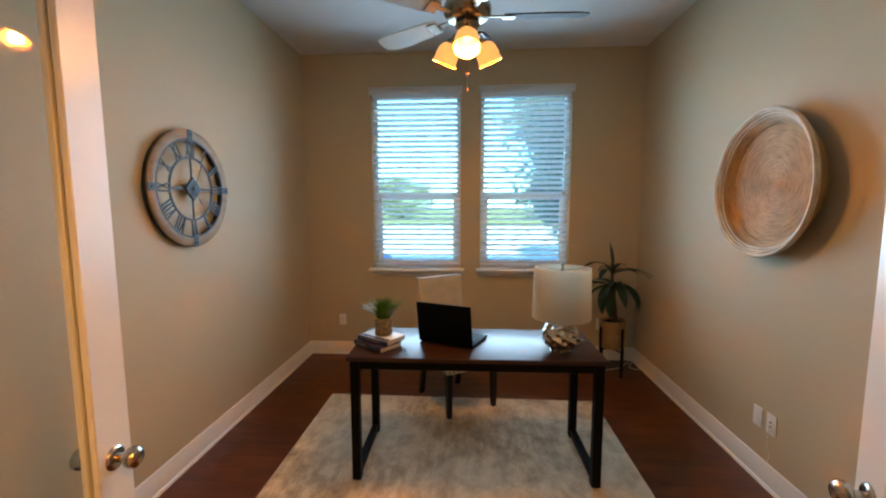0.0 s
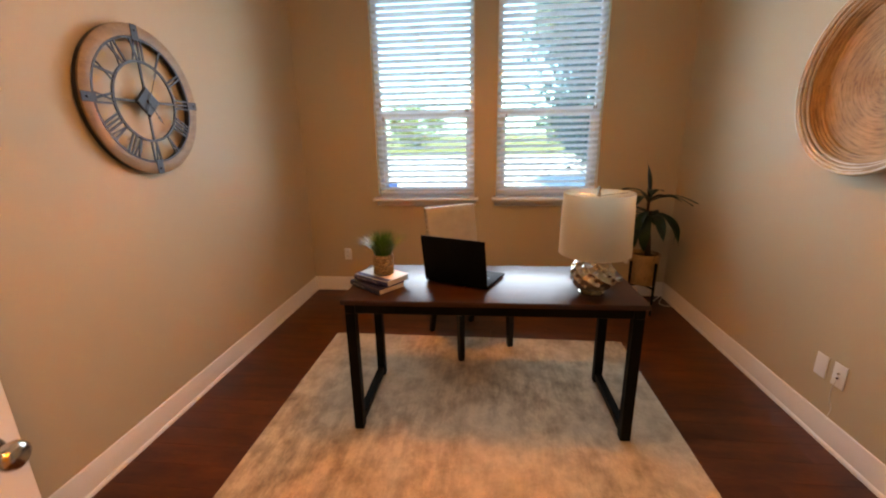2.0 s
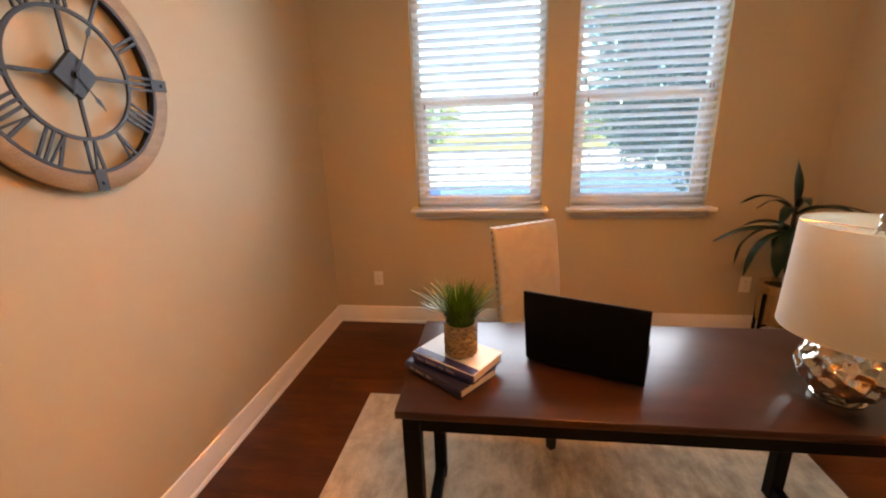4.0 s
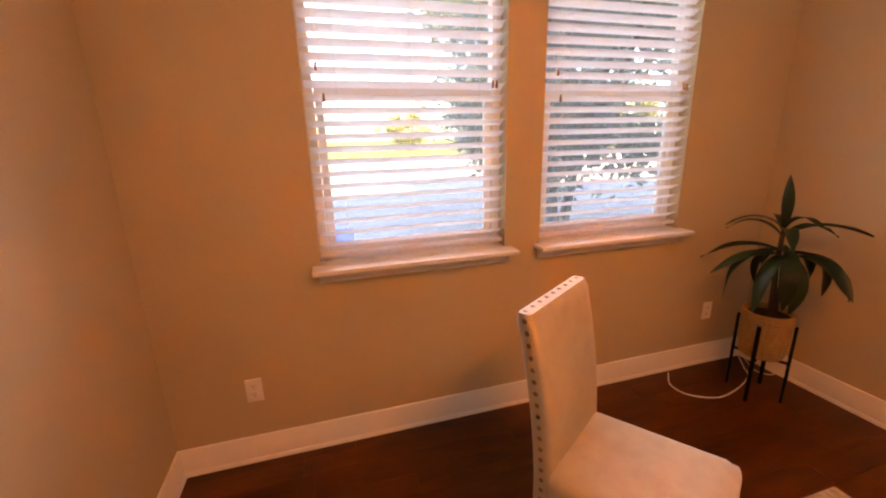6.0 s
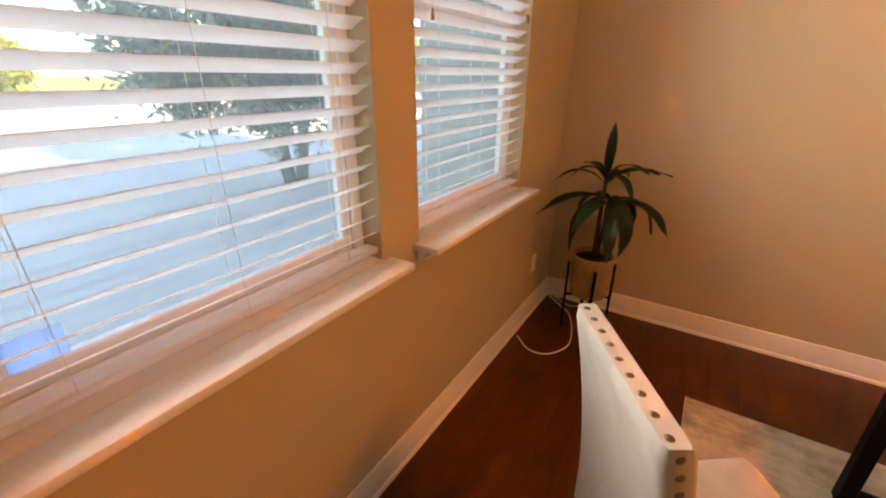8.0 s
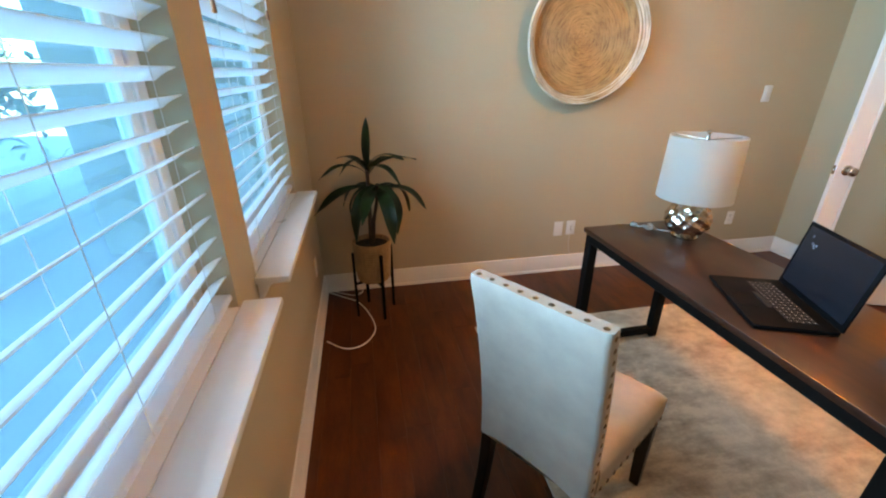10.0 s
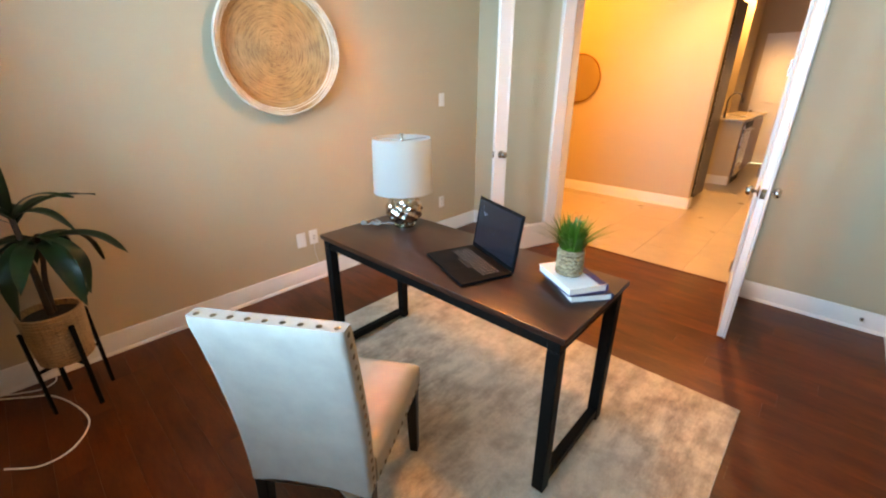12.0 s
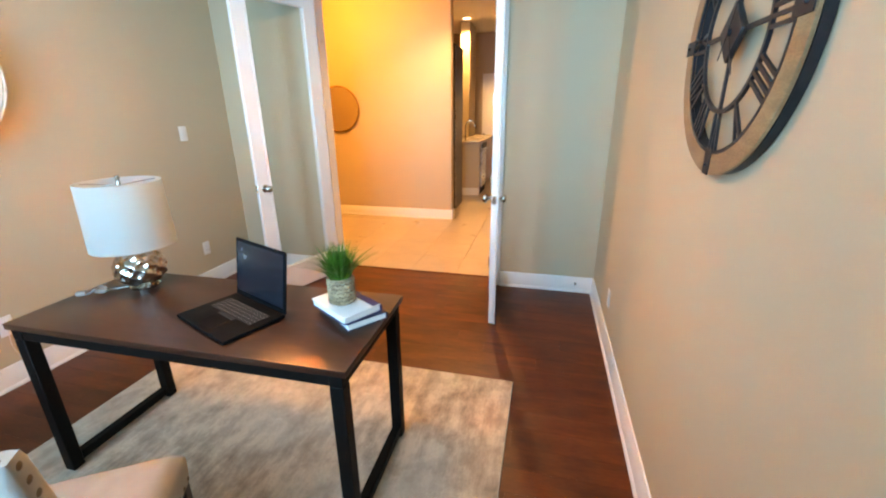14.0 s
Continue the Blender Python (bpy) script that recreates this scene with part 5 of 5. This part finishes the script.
# ---- hall and kitchen ----
mm = Matrix.Translation((3.42, HALL_Y + 0.001, 1.552)) @ pose(0, 0, 0, -90)
mir = thing("round_mirror", mm, "round mirror in a thin aged gold frame on the hall wall", "mirror")
part("glass", lathe([(0.0, 0.014), (0.299, 0.014), (0.299, 0.004), (0.0, 0.004)], 72), M_MIRROR, mir)
part("frame", lathe([(0.298, 0.002), (0.314, 0.002), (0.316, 0.026), (0.311, 0.030), (0.302, 0.028), (0.298, 0.018), (0.298, 0.002)], 72), M_GOLD, mir, "thin aged gold ring")

hl = thing("hall_ceiling_light", pose(3.1, -4.85, H), "frosted dome ceiling light glowing warm in the hall", "ceiling light")
part("base_ring", lathe([(0.0, -0.001), (0.17, -0.001), (0.175, -0.02), (0.165, -0.035), (0.0, -0.035)], 40), M_FANMETAL, hl)
part("dome", lathe([(0.160, -0.0355), (0.150, -0.07), (0.115, -0.105), (0.06, -0.128), (0.0, -0.135)], 40), M_FROST, hl, "warm frosted glass dome")

for x, y in DOWNLIGHTS:
    dl = thing("recessed_light", pose(x, y, H), "round recessed ceiling downlight, switched on", "ceiling light", "kitchen downlights")
    part("trim_ring", lathe([(0.062, -0.001), (0.095, -0.001), (0.092, -0.008), (0.062, -0.008), (0.062, -0.001)], 36), M_TRIM, dl)
    part("lens", lathe([(0.0, -0.003), (0.0615, -0.003), (0.0615, -0.005), (0.0, -0.005)], 30), glow("downlight_lens", (1.0, 0.85, 0.62), 1.0), dl)

pen = thing("kitchen_peninsula", pose(1.655, -8.03, 0), "beige kitchen peninsula end with pale stone counter and white base", "kitchen counter")
part("end_panel", cuboid(0.0, -0.10, 0.0, 1.10, 0.0, 0.945), M_WALL, pen)
part("base_trim", cuboid(-0.004, 0.0005, 0.0, 1.10, 0.014, 0.135, 0.003), M_TRIM, pen)
part("cabinet_body", cuboid(0.0, -2.0, 0.10, 0.60, -0.101, 0.945), M_CHERRY, pen)
part("counter", cuboid(-0.03, -2.0, 0.946, 1.12, 0.06, 0.985, 0.006, segs=2), M_STONE, pen, "pale speckled stone counter")
part("sink_rim", lathe([(0.15, 0.9855), (0.21, 0.9855), (0.215, 0.990), (0.15, 0.989), (0.15, 0.9855)], 32, Matrix.Translation((0.26, -0.55, 0)) @ Matrix.Diagonal((1, 1.3, 1, 1))), M_STEEL, pen)
dw = thing("dishwasher", pose(1.650, -8.16, 0), "stainless dishwasher with a bar handle in the peninsula", "dishwasher")
part("door", cuboid(-0.022, -0.60, 0.11, 0.0, 0.0, 0.94, 0.004), M_STEEL, dw)
part("control_strip", cuboid(-0.026, -0.598, 0.84, -0.0225, -0.002, 0.938, 0.001), M_BLACK, dw)
part("handle", tube([(-0.022, -0.55, 0.81), (-0.060, -0.54, 0.81), (-0.060, -0.06, 0.81), (-0.022, -0.05, 0.81)], 0.009, 8), M_STEEL, dw)
part("kick_plate", cuboid(-0.004, -0.598, 0.0, 0.0, -0.002, 0.105), M_BLACK, dw)
fa = thing("kitchen_faucet", pose(1.93, -8.15, 0.985), "tall gooseneck kitchen faucet beside the sink", "faucet")
part("body", lathe([(0.0, 0.0), (0.028, 0.0), (0.028, 0.008), (0.018, 0.014), (0.016, 0.09), (0.0, 0.09)], 20), M_NICKEL, fa)
part("spout", tube(spline([(0, 0, 0.085), (0, 0, 0.26), (-0.05, -0.01, 0.345), (-0.13, -0.02, 0.345), (-0.175, -0.03, 0.27)], 8), 0.011, 10), M_NICKEL, fa)
part("spray_head", lathe([(0.012, 0.0), (0.016, -0.05), (0.0, -0.05)], 14, Matrix.Translation((-0.176, -0.03, 0.272))), M_NICKEL, fa)
part("lever", tube([(0, 0, 0.06), (0.05, 0.01, 0.10)], 0.005, 8), M_NICKEL, fa)

tall = thing("tall_cabinet", pose(1.838, -6.78, 0), "tall dark brown kitchen cabinet just behind the hall wall", "cabinet")
part("body", cuboid(0.0, -0.62, 0.0, 0.9, 0.0, 2.42, 0.004), M_DARKPANEL, tall)
part("edge_strip", cuboid(-0.012, -0.03, 0.02, -0.0005, 0.0, 2.40, 0.002), M_STEEL, tall)
up = thing("wall_cabinet", pose(2.265, -9.75, 1.36), "cherry red wall cabinet with a crown in the kitchen", "cabinet")
part("body", cuboid(0.0, 0.0, 0.0, 0.75, 0.40, 0.95, 0.003), M_CHERRY, up)
part("door", cuboid(0.02, 0.401, 0.02, 0.73, 0.42, 0.93, 0.006), M_CHERRY, up)
part("crown", cuboid(-0.03, -0.0, 0.951, 0.78, 0.45, 1.02, 0.012), M_CHERRY, up)
bd = thing("back_door", pose(2.0, FAR_Y + 0.001, 0), "white panel door with a dark knob at the kitchen's end", "door", "", "structure")
part("slab", cuboid(-0.86, 0.001, 0.01, 0.0, 0.03, 2.30, 0.003), M_TRIM, bd)
for z0, z1 in ((0.20, 0.98), (1.12, 2.15)):
    part("panel", cuboid(-0.72, 0.031, z0, -0.14, 0.038, z1, 0.004), M_TRIM, bd)
part("knob", lathe([(0.0, 0.06), (0.025, 0.052), (0.027, 0.042), (0.012, 0.028), (0.012, 0.0)], 18, Matrix.Translation((-0.06, 0.03, 0.96)) @ pose(0, 0, 0, -90)), M_BRONZE, bd)

# ---- outdoors ----
structure("ground", cuboid(-400, -400, -0.6, 400, 900, -0.20), M_LAWN, "lawn outside the house", smooth=0)
structure("driveway", cuboid(-14, 1.2, -0.198, 22, 10.5, -0.185), M_DRIVE, "pale concrete drive in front of the windows", smooth=0)
structure("road", cuboid(-120, 10.5, -0.198, 120, 33.0, -0.19), M_DRIVE, "sunlit pale street", smooth=0)
bm = bmesh.new()
for x0, x1, y0, y1 in ((-12.5, -TH, -0.4, TH), (W + TH, 12.5, -0.4, TH)):
    add_box(bm, x0, y0, -0.2, x1, y1, 3.2)
add_box(bm, 5.0, TH, -0.2, 8.6, 2.25, 3.2)
structure("house_front", bm, M_BRICK, "brick house front with a projecting bay", smooth=0)
# Unseen roof, its ridge set so the house's shadow covers the drive.
bm = bmesh.new()
prof = [(0.75, 3.28), (-3.2, 7.3), (-11.6, 3.28)]
ends = [[bm.verts.new((x, y, z)) for y, z in prof] for x in (-13.0, 13.0)]
for i in range(3):
    j = (i + 1) % 3
    bm.faces.new((ends[0][i], ends[0][j], ends[1][j], ends[1][i]))
bm.faces.new(ends[0])
bm.faces.new(ends[1][::-1])
structure("roof", bm, M_ROOF, "unseen grey shingle gable roof, added to shade the drive", smooth=0)


def tree(at, height, crown_r, crown_z, leaves, leaf_mat, size, seed, label, stems=4):
    rnd = random.Random(seed)
    t = thing("tree", Matrix.Translation(at), label, "tree", "garden trees")
    bm = bmesh.new()
    tips = []
    for s in range(stems):
        a = 2 * math.pi * s / stems + rnd.uniform(-0.4, 0.4)
        r0, r1 = 0.10, crown_r * rnd.uniform(0.25, 0.5)
        p = spline([(r0 * math.cos(a), r0 * math.sin(a), 0), (0.35 * r1 * math.cos(a), 0.35 * r1 * math.sin(a), height * 0.25),
                    (r1 * math.cos(a + 0.2), r1 * math.sin(a + 0.2), height * 0.55), (r1 * 1.25 * math.cos(a), r1 * 1.25 * math.sin(a), height * 0.85)], 6)
        add_tube(bm, p, 0.018 * height, 8, taper=lambda k: 1.0 - 0.8 * k)
        tips.append(p[-1])
        for q in p[6::3]:
            b = a + rnd.uniform(-1.2, 1.2)
            e = q + Vector((math.cos(b), math.sin(b), rnd.uniform(0.1, 0.8))) * crown_r * rnd.uniform(0.3, 0.55)
            add_tube(bm, [q, (q + e) / 2 + Vector((0, 0, 0.08)), e], 0.006 * height, 6, taper=lambda k: 1 - 0.7 * k)
            tips.append(e)
    part("trunk", bm, M_BARK, t)
    clumps = []
    for _ in range(46):
        u = Vector((rnd.gauss(0, 1), rnd.gauss(0, 1), rnd.gauss(0, 1))).normalized() * rnd.uniform(0.35, 1.0) ** 0.6
        zc = crown_z + (height - crown_z) * (0.5 + 0.5 * u.z)
        taper = 1.0 - 0.35 * max(0, u.z)
        clumps.append((Vector((u.x * crown_r * taper, u.y * crown_r * taper, zc)), crown_r * rnd.uniform(0.16, 0.32)))
    verts, faces = [], []
    for _ in range(leaves):
        c, r = clumps[rnd.randrange(len(clumps))]
        p = c + Vector((rnd.gauss(0, 0.5), rnd.gauss(0, 0.5), rnd.gauss(0, 0.45))) * r
        rot = Euler((rnd.uniform(-0.9, 0.9), rnd.uniform(-0.9, 0.9), rnd.uniform(0, 6.28))).to_matrix()
        k = size * rnd.uniform(0.6, 1.3)
        n = len(verts)
        for x, y, z in ((-1.0, 0, 0), (0, -0.42, 0.08), (1.0, 0, -0.1), (0, 0.42, 0.08)):
            verts.append(p + rot @ Vector((x * k, y * k, z * k)))
        faces.append((n, n + 1, n + 2, n + 3))
    me = bpy.data.meshes.new("crown")
    me.from_pydata(verts, [], faces)
    me.materials.append(leaf_mat)
    part("crown", me, None, t)
    return t


tree(Vector((5.15, 5.0, -0.2)), 5.7, 2.5, 0.75, 30000, M_TREELEAF, 0.105, 3, "leafy multi-stem tree beside the drive")
far = tree(Vector((-8.0, 54.0, -0.2)), 6.0, 4.4, 0.4, 5000, M_HEDGE, 0.26, 5, "yellow-green tree across the street")
for x, y, a, k in ((-27, 60, 40, 1.1), (13, 58, 110, 0.9), (26, 50, 200, 1.0), (40, 46, 300, 1.2), (54, 40, 20, 1.2), (60, 24, 80, 1.2), (76, 34, 130, 1.4), (-48, 56, 210, 1.3), (44, 14, 10, 0.9)):
    f = copy_thing(far, pose(x, y, -0.2, 0, 0, a) @ Matrix.Scale(k, 4))

# ---- floor pieces ----
rnd = random.Random(11)
plank_w = 0.1275
meshes = {}


def plank_mesh(n):
    if n not in meshes:
        meshes[n] = mesh_of("plank", cuboid(0, 0.0001, -0.0118, n * 0.05 - 0.0002, plank_w - 0.0001, 0.0, 0.0005), M_FLOOR, 20)
    return meshes[n]


floor = bpy.data.objects["floor"]
row, y = 0, -L - 0.0195
while y < -0.002:
    x = -0.002
    n = rnd.randrange(6, 27)
    while x < W:
        n = min(n, math.ceil((W + 0.01 - x) / 0.05))
        o = part("plank", plank_mesh(n), None, floor, m=Matrix.Translation((x, y, rnd.uniform(-0.0001, 0.0))))
        x += n * 0.05
        n = rnd.randrange(14, 27)
    y += plank_w
for x, n in ((DX0, 13), (DX0 + 0.65, 17)):  # the row that runs through the doorway
    part("plank", plank_mesh(n), None, floor, m=Matrix.Translation((x, -L - 0.0195 - plank_w, 0)))
hall_floor = bpy.data.objects["hall_floor"]
tile = mesh_of("tile", cuboid(0.0012, 0.0012, -0.0095, 0.4588, 0.4588, 0.0, 0.0012), M_TILE, 20)
for i in range(15):
    for j in range(14):
        x, y = WEST + 0.04 + i * 0.46, -L - 0.165 - (j + 1) * 0.46
        if x + 0.46 < EAST and y > FAR_Y and not (x > 2.3 and y < -6.4):
            part("tile", tile, None, hall_floor, m=Matrix.Translation((x, y, 0)))
